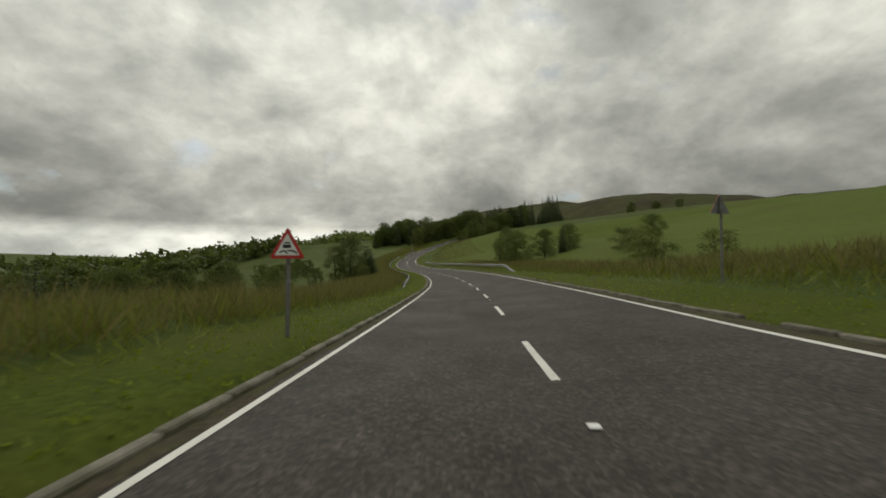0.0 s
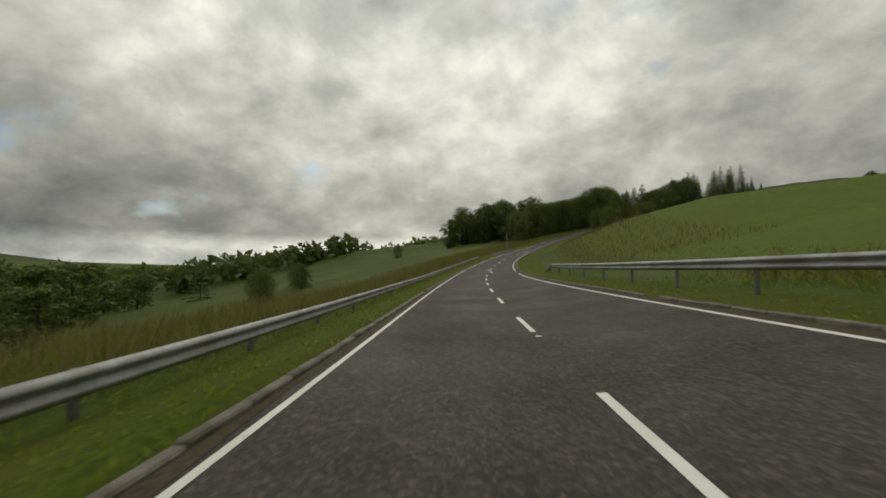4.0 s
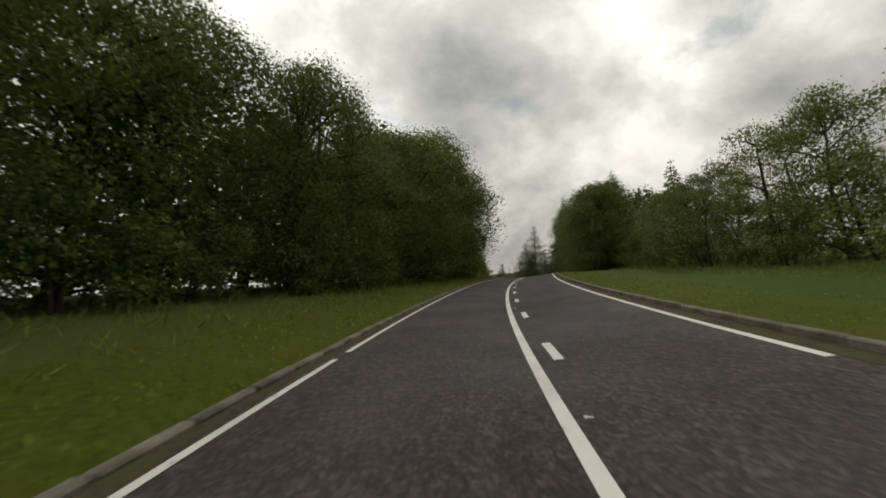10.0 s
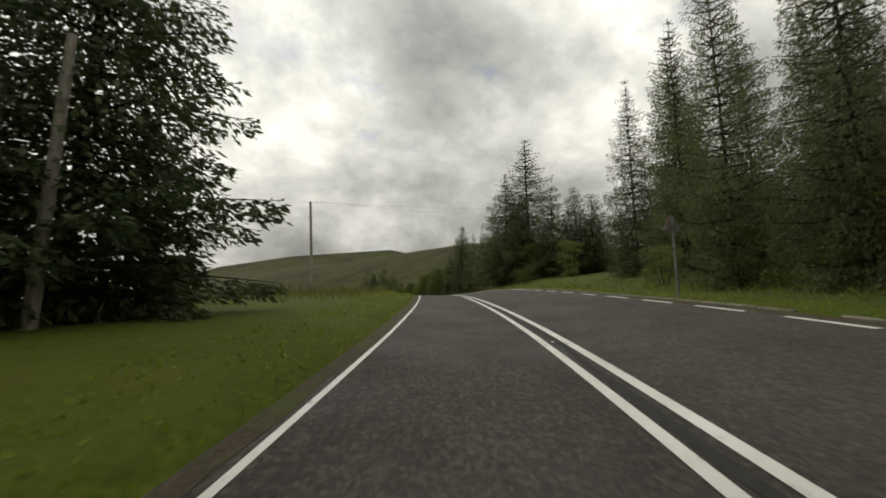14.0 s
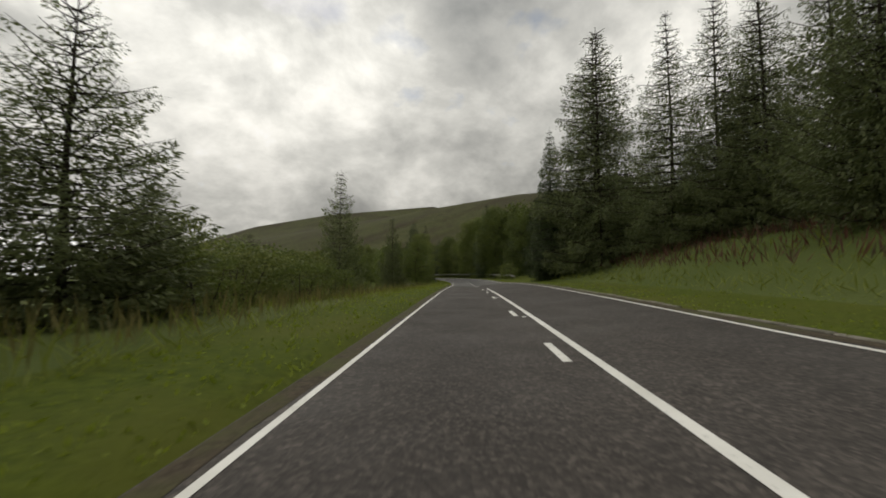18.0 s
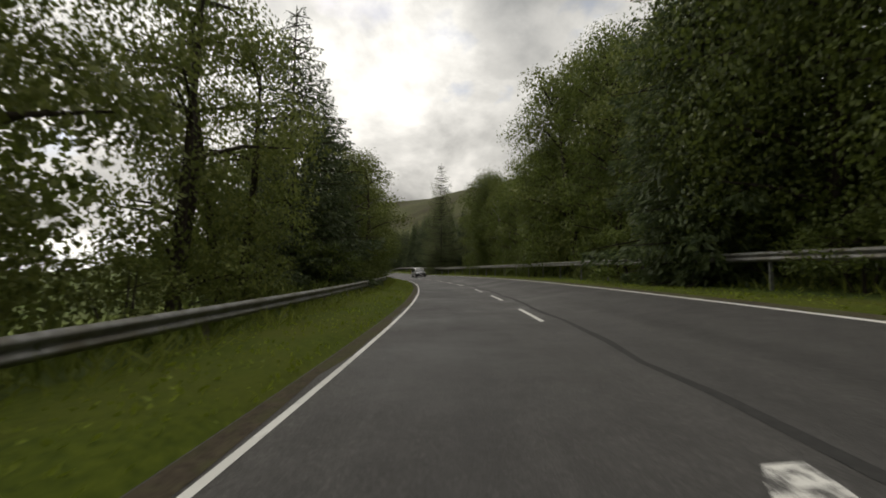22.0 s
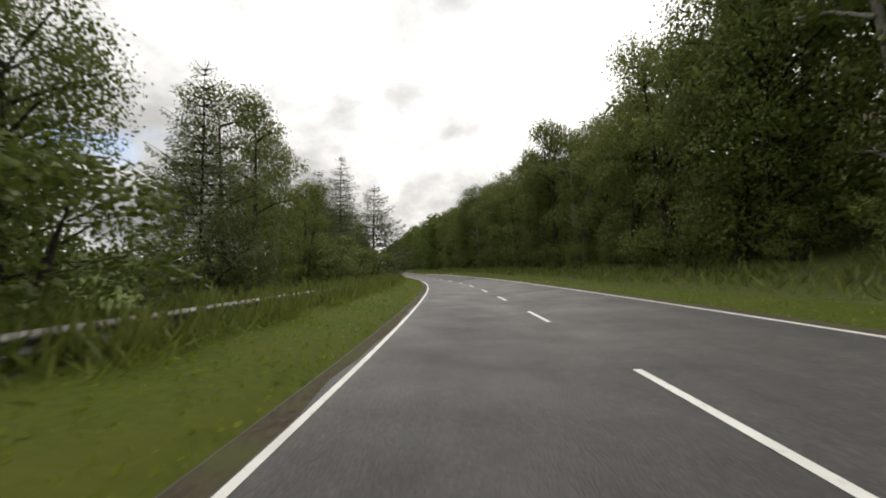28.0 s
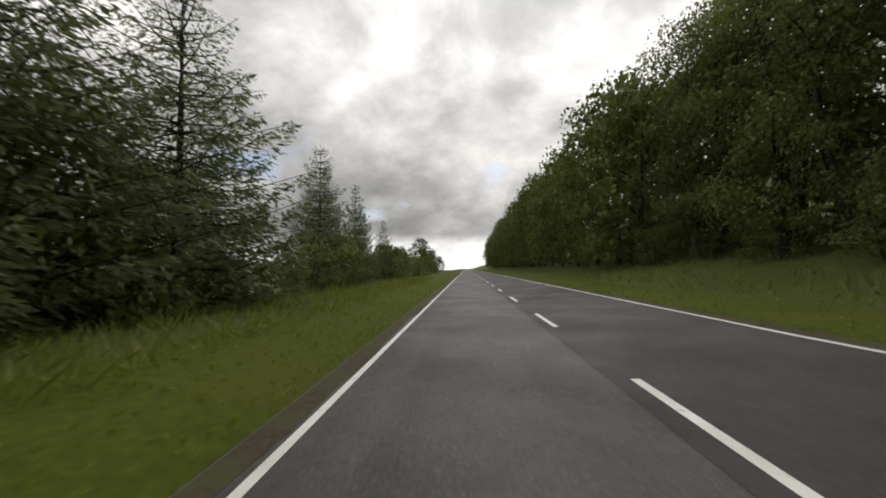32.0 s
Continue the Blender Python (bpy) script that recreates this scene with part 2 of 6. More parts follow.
# a few small rifts with the blue above
rift = N(wt, "ShaderNodeTexNoise", Scale=3.4, Detail=6.0, Roughness=0.5)
drift = N(wt, "ShaderNodeVectorMath", op="ADD")
drift.inputs[1].default_value = (11.7, 2.3, 5.0)
wt.links.new(deck.outputs[0], drift.inputs[0])
wt.links.new(drift.outputs[0], rift.inputs["Vector"])
torn = ramp(wt, rift.outputs["Fac"], [(0.61, (0.0,)), (0.69, (0.75,))])
opened = N(wt, "ShaderNodeMix", blend="MIX")
wt.links.new(torn, opened.inputs[0])
wt.links.new(mixsky.outputs[2], opened.inputs[6])
wt.links.new(blue.outputs[2], opened.inputs[7])
bg = N(wt, "ShaderNodeBackground", Strength=1.0)
wt.links.new(opened.outputs[2], bg.inputs["Color"])
wo = wt.nodes.new("ShaderNodeOutputWorld")
wt.links.new(bg.outputs[0], wo.inputs["Surface"])

sun = new("sun", bpy.data.lights.new("sun", "SUN"))
sun.data.energy, sun.data.angle, sun.data.color = 0.5, radians(14), (1.0, 0.95, 0.87)
sun.matrix_world = look((0, 0, 0), (-math.sin(SUN_TURN) * math.cos(SUN_UP), -math.cos(SUN_TURN) * math.cos(SUN_UP), -math.sin(SUN_UP)))


# ---------------------------------------------------------------- materials
def material(name, rough=0.8, metal=0.0, spec=0.5):
    m = bpy.data.materials.new(name)
    m.use_nodes = True
    t = m.node_tree
    b = t.nodes["Principled BSDF"]
    b.inputs["Roughness"].default_value, b.inputs["Metallic"].default_value = rough, metal
    b.inputs["Specular IOR Level"].default_value = spec
    return m, t, b


def noise_of(t, scale, detail=4.0, rough=0.55, space="Object", stretch=None):
    c = t.nodes.new("ShaderNodeTexCoord").outputs[space]
    if stretch:
        mp = t.nodes.new("ShaderNodeMapping")
        mp.inputs["Scale"].default_value = stretch
        t.links.new(c, mp.inputs["Vector"])
        c = mp.outputs[0]
    n = N(t, "ShaderNodeTexNoise", Scale=scale, Detail=detail, Roughness=rough)
    t.links.new(c, n.inputs["Vector"])
    return n.outputs["Fac"]


def mixed(t, fac, a, b, blend="MIX"):
    m = N(t, "ShaderNodeMix", blend=blend)
    for sock, v in ((0, fac), (6, a), (7, b)):
        if isinstance(v, bpy.types.NodeSocket):
            t.links.new(v, m.inputs[sock])
        elif sock == 0:
            m.inputs[0].default_value = v
        else:
            m.inputs[sock].default_value = (*v, 1)
    return m.outputs[2]


def bump(t, b, height, strength=0.3, dist=0.02):
    n = N(t, "ShaderNodeBump", Strength=strength, Distance=dist)
    t.links.new(height, n.inputs["Height"])
    t.links.new(n.outputs[0], b.inputs["Normal"])


def speckled(name, dark, light, scale, rough=0.85, metal=0.0, patch=0.0, patch_to=None, bumps=0.3, dist=0.01, spec=0.4, random_tint=0.0, space="Object", stretch=None):
    """A grainy surface: fine grain between two colours, and wide patches towards a third."""
    m, t, b = material(name, rough, metal, spec)
    fine = noise_of(t, scale, 6.0, 0.65, space, stretch)
    col = ramp(t, fine, [(0.32, dark), (0.68, light)])
    if patch:
        wide = ramp(t, noise_of(t, patch, 4.0, 0.6, space), [(0.42, (0.0,)), (0.66, (1.0,))])
        col = mixed(t, wide, col, patch_to)
    if random_tint:
        r = t.nodes.new("ShaderNodeObjectInfo").outputs["Random"]
        v = N(t, "ShaderNodeMapRange")
        v.inputs["To Min"].default_value, v.inputs["To Max"].default_value = 1 - random_tint, 1 + random_tint
        t.links.new(r, v.inputs["Value"])
        hs = t.nodes.new("ShaderNodeHueSaturation")
        t.links.new(v.outputs[0], hs.inputs["Value"])
        t.links.new(col, hs.inputs["Color"])
        col = hs.outputs[0]
    t.links.new(col, b.inputs["Base Color"])
    if bumps:
        bump(t, b, fine, bumps, dist)
    return m


def leafy(name, dark, light, random_tint=0.18, rough=0.55):
    """Leaves: each clump its own tone between two greens, a little light through them."""
    m, t, b = material(name, rough, 0.0, 0.3)
    isl = t.nodes.new("ShaderNodeNewGeometry").outputs["Random Per Island"]
    col = ramp(t, isl, [(0.0, dark), (1.0, light)])
    wide = noise_of(t, 0.5, 3.0)
    col = mixed(t, ramp(t, wide, [(0.35, (0.0,)), (0.7, (0.55,))]), col, tuple(0.5 * (p + q) for p, q in zip(dark, light)))
    r = t.nodes.new("ShaderNodeObjectInfo").outputs["Random"]
    v = N(t, "ShaderNodeMapRange")
    v.inputs["To Min"].default_value, v.inputs["To Max"].default_value = 1 - random_tint, 1 + random_tint
    t.links.new(r, v.inputs["Value"])
    hs = t.nodes.new("ShaderNodeHueSaturation")
    t.links.new(v.outputs[0], hs.inputs["Value"])
    t.links.new(col, hs.inputs["Color"])
    t.links.new(hs.outputs[0], b.inputs["Base Color"])
    tr = t.nodes.new("ShaderNodeBsdfTranslucent")
    t.links.new(hs.outputs[0], tr.inputs["Color"])
    add = t.nodes.new("ShaderNodeMixShader")
    add.inputs[0].default_value = 0.42
    t.links.new(b.outputs[0], add.inputs[1])
    t.links.new(tr.outputs[0], add.inputs[2])
    t.links.new(add.outputs[0], t.nodes["Material Output"].inputs["Surface"])
    return m


def asphalt_material(name, dark, light, tint, rough, chip=30.0, show=0.8, streak=0.0):
    """Worn road: single chippings of differing tone in a dark binder, wide stains, and bands rubbed along it by the
    wheels, their sheen put into the colour.
    """
    m, t, b = material(name, rough, 0.0, 0.35)
    co = t.nodes.new("ShaderNodeTexCoord").outputs["Object"]
    v = N(t, "ShaderNodeTexVoronoi", Scale=chip)
    t.links.new(co, v.inputs["Vector"])
    tone = N(t, "ShaderNodeSeparateColor")
    t.links.new(v.outputs["Color"], tone.inputs[0])
    stone = ramp(t, tone.outputs[0], [(0.0, dark), (0.55, light), (0.85, tuple(1.7 * c for c in light)), (1.0, tuple(2.7 * c for c in light))])
    grit = noise_of(t, 70.0, 3.0, 0.7)
    fine = ramp(t, grit, [(0.3, dark), (0.7, tuple(1.5 * c for c in light))])
    col = mixed(t, show, fine, stone)
    clump = ramp(t, noise_of(t, 2.6, 5.0, 0.7), [(0.35, (0.80,)), (0.7, (1.16,))])
    col = mixed(t, 1.0, col, clump, "MULTIPLY")
    wide = ramp(t, noise_of(t, 0.16, 5.0, 0.65), [(0.38, (0.0,)), (0.7, (0.55,))])
    col = mixed(t, wide, col, mixed(t, 0.5, tint, col))
    if streak:
        # wheel-worn bands; the lighter sheen of the tracks is painted into the colour too
        band = ramp(t, noise_of(t, 1.0, 4.0, 0.6, "UV", (5.0, 0.12, 1.0)), [(0.34, (1 - streak,)), (0.64, (1 + streak,))])
        col = mixed(t, 0.6, col, mixed(t, 1.0, col, band, "MULTIPLY"))
    t.links.new(col, b.inputs["Base Color"])
    rr = ramp(t, noise_of(t, 0.5, 4.0), [(0.3, (rough - 0.12,)), (0.7, (min(1, rough + 0.12),))])
    t.links.new(rr, b.inputs["Roughness"])
    bump(t, b, v.outputs["Distance"], 0.5, 0.012)
    return m


def paint_material(name="worn_road_paint", more=0.0):
    """Road paint, cracked and rubbed through to the dark surface in places."""
    m, t, b = material(name, 0.6, 0.0, 0.4)
    wear = noise_of(t, 7.0, 8.0, 0.75)
    fac = ramp(t, wear, [(0.30 + more, (1.0,)), (0.40 + more, (0.12,)), (0.85, (0.0,))])
    stain = ramp(t, noise_of(t, 1.2, 5.0), [(0.3, (0.62, 0.61, 0.56)), (0.7, (0.80, 0.79, 0.75))])
    t.links.new(mixed(t, fac, stain, (0.07, 0.068, 0.065)), b.inputs["Base Color"])
    bump(t, b, wear, 0.2, 0.004)
    return m


def ground_material():
    m, t, b = material("grass_ground", 0.95, 0.0, 0.1)
    fine = noise_of(t, 6.0, 6.0, 0.7)
    col = ramp(t, fine, [(0.3, (0.030, 0.046, 0.010)), (0.55, (0.062, 0.088, 0.018)), (0.75, (0.105, 0.125, 0.034))])
    wide = ramp(t, noise_of(t, 0.035, 5.0, 0.6), [(0.40, (0.0,)), (0.62, (1.0,))])
    col = mixed(t, wide, col, (0.085, 0.105, 0.030))
    dry = ramp(t, noise_of(t, 0.011, 6.0, 0.65), [(0.5, (0.0,)), (0.66, (0.75,))])
    col = mixed(t, dry, col, (0.070, 0.072, 0.026))
    t.links.new(col, b.inputs["Base Color"])
    bump(t, b, fine, 0.8, 0.08)
    return m


M_ROAD = asphalt_material("coarse_chipped_asphalt", (0.018, 0.0153, 0.0137), (0.043, 0.037, 0.0322), (0.049, 0.0420, 0.0358), 0.82, 30.0, 0.75, 0.25)
M_ROAD2 = asphalt_material("smooth_grey_asphalt", (0.026, 0.0246, 0.0228), (0.045, 0.0428, 0.0399), (0.0565, 0.0537, 0.0496), 0.64, 45.0, 0.5, 0.55)
M_ROAD3 = asphalt_material("dark_new_asphalt", (0.015, 0.0145, 0.014), (0.028, 0.0272, 0.026), (0.033, 0.032, 0.030), 0.7, 45.0, 0.5, 0.3)
M_PAINT = paint_material()
M_WORN = paint_material("rubbed_arrow_paint", 0.13)
M_SEAM = speckled("tar_and_earth", (0.014, 0.014, 0.013), (0.034, 0.033, 0.031), 12.0, 0.9, bumps=0.2)
M_DRIVE = asphalt_material("worn_tarmac_drive", (0.018, 0.016, 0.013), (0.044, 0.039, 0.032), (0.055, 0.047, 0.035), 0.9)
M_GROUND = ground_material()
M_PASTURE = speckled("pasture_grass", (0.062, 0.088, 0.014), (0.115, 0.145, 0.024), 1.2, 0.95, patch=0.05, patch_to=(0.085, 0.105, 0.022), bumps=0.5, dist=0.1, spec=0.1)
M_MOOR = speckled("moor_heath", (0.034, 0.040, 0.014), (0.080, 0.082, 0.030), 0.35, 0.95, patch=0.02, patch_to=(0.040, 0.034, 0.018), bumps=0.6, dist=0.2, spec=0.1)
M_MOWN = speckled("mown_verge_grass", (0.034, 0.050, 0.006), (0.085, 0.107, 0.012), 9.0, 0.95, patch=0.35, patch_to=(0.076, 0.086, 0.014), bumps=0.9, dist=0.05, spec=0.1)
M_EARTH = speckled("damp_earth", (0.030, 0.024, 0.016), (0.085, 0.068, 0.046), 14.0, 0.95, patch=1.3, patch_to=(0.06, 0.065, 0.022), bumps=0.6, dist=0.02, spec=0.2)
M_KERB = speckled("weathered_concrete", (0.12, 0.11, 0.088), (0.25, 0.23, 0.19), 22.0, 0.9, patch=1.6, patch_to=(0.075, 0.072, 0.045), bumps=0.4, random_tint=0.15)
M_STEEL = speckled("galvanised_steel", (0.24, 0.245, 0.245), (0.38, 0.385, 0.38), 7.0, 0.6, 0.6, patch=1.1, patch_to=(0.20, 0.195, 0.18), bumps=0.05)
M_MAST = speckled("pale_painted_metal", (0.42, 0.42, 0.41), (0.58, 0.58, 0.56), 7.0, 0.55, bumps=0.03)
M_OLDSTEEL = speckled("weathered_steel", (0.15, 0.15, 0.145), (0.28, 0.28, 0.27), 9.0, 0.6, 0.6, patch=1.7, patch_to=(0.13, 0.12, 0.09), bumps=0.08)
M_STONE = speckled("mossy_field_stone", (0.07, 0.068, 0.06), (0.23, 0.22, 0.195), 5.0, 0.92, patch=2.2, patch_to=(0.075, 0.085, 0.03), bumps=0.7, dist=0.02, spec=0.15, random_tint=0.3)
M_POLEWOOD = speckled("grey_pole_timber", (0.16, 0.14, 0.115), (0.36, 0.32, 0.27), 6.0, 0.85, stretch=(8, 8, 0.6), bumps=0.4)
M_POSTWOOD = speckled("fence_timber", (0.06, 0.05, 0.04), (0.16, 0.135, 0.11), 9.0, 0.9, stretch=(6, 6, 0.8), bumps=0.4)
M_BARK = speckled("dark_bark", (0.020, 0.016, 0.012), (0.075, 0.062, 0.050), 10.0, 0.95, stretch=(4, 4, 0.8), bumps=0.8, dist=0.03, spec=0.1)
M_PALEBARK = speckled("pale_birch_bark", (0.10, 0.095, 0.085), (0.34, 0.32, 0.29), 6.0, 0.9, stretch=(1, 1, 3), bumps=0.5, spec=0.1)
M_LEAF = leafy("broad_leaves", (0.050, 0.074, 0.013), (0.155, 0.188, 0.038))
M_LEAFLIGHT = leafy("birch_leaves", (0.074, 0.098, 0.019), (0.205, 0.230, 0.058))
M_NEEDLE = leafy("spruce_needles", (0.036, 0.056, 0.022), (0.115, 0.145, 0.055))
M_LARCH = leafy("larch_needles", (0.060, 0.080, 0.028), (0.175, 0.198, 0.076))
M_CYPRESS = leafy("yellow_green_cypress", (0.105, 0.145, 0.014), (0.29, 0.325, 0.042))
M_GRASS = leafy("long_grass_blades", (0.120, 0.150, 0.020), (0.240, 0.270, 0.046), 0.1)
M_STRAW = leafy("dry_seed_grass", (0.085, 0.088, 0.024), (0.24, 0.205, 0.075), 0.1)
M_SHORT = leafy("short_verge_blades", (0.125, 0.165, 0.013), (0.235, 0.285, 0.030), 0.1)
M_WEED = leafy("willowherb", (0.045, 0.035, 0.014), (0.17, 0.075, 0.055), 0.1)
M_WHITE = speckled("white_sign_face", (0.70, 0.70, 0.69), (0.80, 0.80, 0.79), 4.0, 0.45, bumps=0)
M_RED = speckled("red_sign_face", (0.40, 0.018, 0.018), (0.50, 0.03, 0.03), 4.0, 0.4, bumps=0)
M_BLACK = speckled("black_plastic", (0.010, 0.010, 0.011), (0.026, 0.026, 0.028), 8.0, 0.45, bumps=0.05)
M_SIGNBACK = speckled("grey_sign_back", (0.15, 0.155, 0.155), (0.22, 0.225, 0.225), 6.0, 0.5, 0.4, bumps=0.03)
M_CARPAINT, _t, _b = material("dark_grey_car_paint", 0.28, 0.25, 0.5)
_b.inputs["Base Color"].default_value = (0.020, 0.021, 0.026, 1)
_b.inputs["Coat Weight"].default_value = 0.8
M_GLASS, _t, _b = material("tinted_car_glass", 0.04, 0.0, 0.6)
_b.inputs["Base Color"].default_value = (0.012, 0.014, 0.016, 1)
M_TYRE = speckled("tyre_rubber", (0.012, 0.012, 0.012), (0.028, 0.028, 0.028), 20.0, 0.8, bumps=0.3)
M_ALLOY = speckled("alloy_wheel", (0.34, 0.34, 0.34), (0.46, 0.46, 0.46), 6.0, 0.35, 0.8, bumps=0)
M_LAMPRED = speckled("red_lamp_lens", (0.35, 0.015, 0.012), (0.48, 0.03, 0.02), 6.0, 0.15, bumps=0)
M_LAMPCLEAR = speckled("clear_lamp_lens", (0.45, 0.46, 0.48), (0.65, 0.66, 0.68), 6.0, 0.1, bumps=0)


# ---------------------------------------------------------------- builders
def part(name, bm, mat, parent, label=""):
    """Links a bmesh (or mesh) as one mesh object under a thing or a part."""
    if isinstance(bm, bpy.types.Mesh):
        me = bm
    else:
        me = bpy.data.meshes.new(name)
        bm.to_mesh(me)
        bm.free()
    if mat and not me.materials:
        me.materials.append(mat)
    ob = new(name, me)
    if parent:
        ob.parent = parent
    return tagged(ob, label) if label else ob


def mesh_of(name, verts, faces, mat, flat=False):
    me = bpy.data.meshes.new(name)
    me.from_pydata(np.asarray(verts, float).tolist() if isinstance(verts, np.ndarray) else verts, [], faces.tolist() if isinstance(faces, np.ndarray) else faces)
    if not flat:
        me.polygons.foreach_set("use_smooth", np.ones(len(me.polygons), bool))
    me.materials.append(mat)
    me.update()
    return me


def grid_faces(rows, cols, at=0):
    i = np.arange(rows - 1)[:, None] * cols + np.arange(cols - 1)[None, :] + at
    i = i.ravel()
    return np.stack([i, i + 1, i + cols + 1, i + cols], 1)


def place(s, u, dz=0.0):
    x, y = plan(s, u)
    return Vector((float(x), float(y), float(land(s, u)) + dz))


def heading(s):
    return float(np.interp(s, AXIS, RH))


# ---------------------------------------------------------------- ground: one sheet to the horizon
ss = np.concatenate([np.linspace(-118, -6, 15), np.arange(-4, S(32) + 130, 2.0), S(32) + 130 + np.array([15, 35, 60, 100, 160, 240, 340, 450, 560])])
lat = np.array([0.3, 0.5, 0.9, 1.6, 2.6, 3.8, 5.2, 7, 9, 12, 16, 22, 30, 42, 60, 85, 120, 170, 240, 340, 480, 700, 1000, 1500, 2300, 3600])
l0, _, r0, _ = lane(ss)
c0 = lane(ss)[1]
uu = np.concatenate([(l0 - 0.3)[:, None] - lat[::-1][None, :], np.stack([l0 - 0.29, l0, c0, (c0 + r0) / 2, r0 + 0.29], 1), (r0 + 0.3)[:, None] + lat[None, :]], 1)
gs = np.broadcast_to(ss[:, None], uu.shape)
gx, gy = plan(gs, uu)
gz = land(gs, uu)
gv = np.stack([gx, gy, gz], -1).reshape(-1, 3)
gf = grid_faces(*uu.shape)
g_me = mesh_of("ground", gv, gf, M_GROUND)
for extra in (M_MOWN, M_PASTURE, M_MOOR):
    g_me.materials.append(extra)
mid = len(lat)
colid = np.tile(np.arange(uu.shape[1] - 1), uu.shape[0] - 1)
near_verge = ((colid >= mid - 5) & (colid <= mid + 8)).astype(np.int32)
fs = ((gs[:-1, :-1] + gs[1:, 1:]) / 2).ravel()
fu = ((uu[:-1, :-1] + uu[1:, 1:]) / 2).ravel()
kind = near_verge.copy()
kind[((fu > 13) & (fu < 150) & (fs < 205)) | ((fu < -11) & (fu > -170) & (fs > 425) & (fs < 560)) | ((fu > 150) & (fu < 420) & (fs > 120) & (fs < 330))] = 2
kind[(fs > 284) & (fs < 326) & (fu < 0) & (fu > -9)] = 1
kind[(fu > 420) | ((fu > 150) & (fs < 120)) | (fu < -700) | ((fu > 60) & (fs > 330))] = 3
g_me.polygons.foreach_set("material_index", kind)
tagged(new("ground", g_me), "grassy verges, rough pasture and moorland hills", "ground", kind="structure")

# far ring, so that the land runs on past the ends of the drive
ring = []
for rad in (1500.0, 2500.0, 4200.0):
    for k in range(64):
        a = k / 64 * math.tau
        ring.append((200 + rad * math.cos(a), 350 + rad * math.sin(a), -40 + (70 if rad > 2000 else 0) + 25 * math.sin(3 * a + rad)))
rf = [(i * 64 + k, i * 64 + (k + 1) % 64, (i + 1) * 64 + (k + 1) % 64, (i + 1) * 64 + k) for i in range(2) for k in range(64)]
tagged(new("backdrop", mesh_of("backdrop", ring, rf, M_GROUND)), "far blue-green hills along the horizon", "hills", kind="structure")


# ---------------------------------------------------------------- road
def strip(s, ua, ub, lift, cols=2):
    """A strip of surface along the road between two offsets (arrays over s)."""
    return sheet(s, ua[:, None] + (ub - ua)[:, None] * np.linspace(0, 1, cols)[None, :], lift)


def sheet(s, u, lift):
    g = np.broadcast_to(s[:, None], u.shape)
    x, y = plan(g, u)
    z = road_z(g) + road_lift(g, u) + lift
    return np.stack([x, y, z], -1).reshape(-1, 3), grid_faces(*u.shape)


def road_piece(name, t0, t1, mat, label):
    s = np.linspace(S_(t0), S_(t1), int(S_(t1) - S_(t0)) + 1)
    l, c, r, _ = lane(s)
    v, f = sheet(s, np.stack([l - 0.36, l * 0.5, c - 0.4, c, c + 0.4, (c + r) / 2, r + 0.36], 1), 0.0)
    me = mesh_of(name, v, f, mat)
    span = np.stack([np.broadcast_to(np.array([0, 0.25, 0.45, 0.5, 0.55, 0.75, 1.0]), (len(s), 7)), np.broadcast_to(s[:, None] / 10, (len(s), 7))], -1).reshape(-1, 2)
    uv = me.uv_layers.new(name="along")
    uv.data.foreach_set("uv", span[f.ravel()].ravel())
    return tagged(new(name, me), label, "road", kind="structure")


road_piece("road", -5.2, 20.45, M_ROAD, "worn two-lane road of coarse chipped asphalt")
road_piece("road", 20.45, 52, M_ROAD2, "smooth grey two-lane road surface, patched and damp")


# the far lane laid anew towards the end
s = np.linspace(S(30.0), S_(50), 300)
c0, r0 = lane(s)[1], lane(s)[2]
v, f = sheet(s, np.stack([np.minimum(c0 - 0.30 * np.interp(s, [S(30.0), S(30.6)], [0.1, 1]), c0 - 0.02), c0, (c0 + r0) / 2, r0 + 0.2], 1), 0.003)
tagged(new("road_patch", mesh_of("road_patch", v, f, M_ROAD3)), "darker newly laid asphalt on the far lane", "road", kind="structure")


def line_mesh(s0, s1, off, width, lift=0.006):
    n = max(2, int((s1 - s0) / 0.7) + 1)
    s = np.linspace(s0, s1, n)
    c = np.asarray(off(s)) + 0 * s
    return strip(s, c - width / 2, c + width / 2, lift)


markings = tagged(new("road_markings"), "white painted lane lines on the asphalt", "road markings", kind="structure")


def marking(name, s0, s1, off, width):
    v, f = line_mesh(s0, s1, off, width)
    part(name, mesh_of(name, v, f, M_PAINT), None, markings)


for s0, s1 in ((S_(-5), 75.2), (75.8, 158.5), (158.9, 202.9), (203.5, 226.0), (226.5, 289.2), (304.5, 451.3), (451.9, 452.8), (453.3, 454.2), (454.7, 455.6), (456.1, 457.0), (457.6, S_(52))):
    marking("edge_line", s0, s1, lambda s: lane(s)[0], 0.082)
for k in range(10):
    marking("edge_line", 289.6 + 1.5 * k, 290.5 + 1.5 * k + 0.2 * (k % 2), lambda s: lane(s)[0], 0.08)
for gap0, gap1 in ((-5, 5.75), (5.95, 10.15), (10.2, 14.1), (15.2, 20.5), (20.61, 26.75), (27.1, 52)):
    marking("edge_line", S_(gap0), S_(gap1), lambda s: lane(s)[2], 0.10)
for k in range(9):
    marking("edge_line", S(14.15) + 2.6 * k, S(14.15) + 2.6 * k + 1.6, lambda s: lane(s)[2], 0.10)


def centre(s):
    return lane(s)[1]


# broken centre line, with a longer warning pitch on the bends, and double lines over the hill
ARROWS = ((133.5, 141), (179, 186), (444, 449), (484.5, 491))


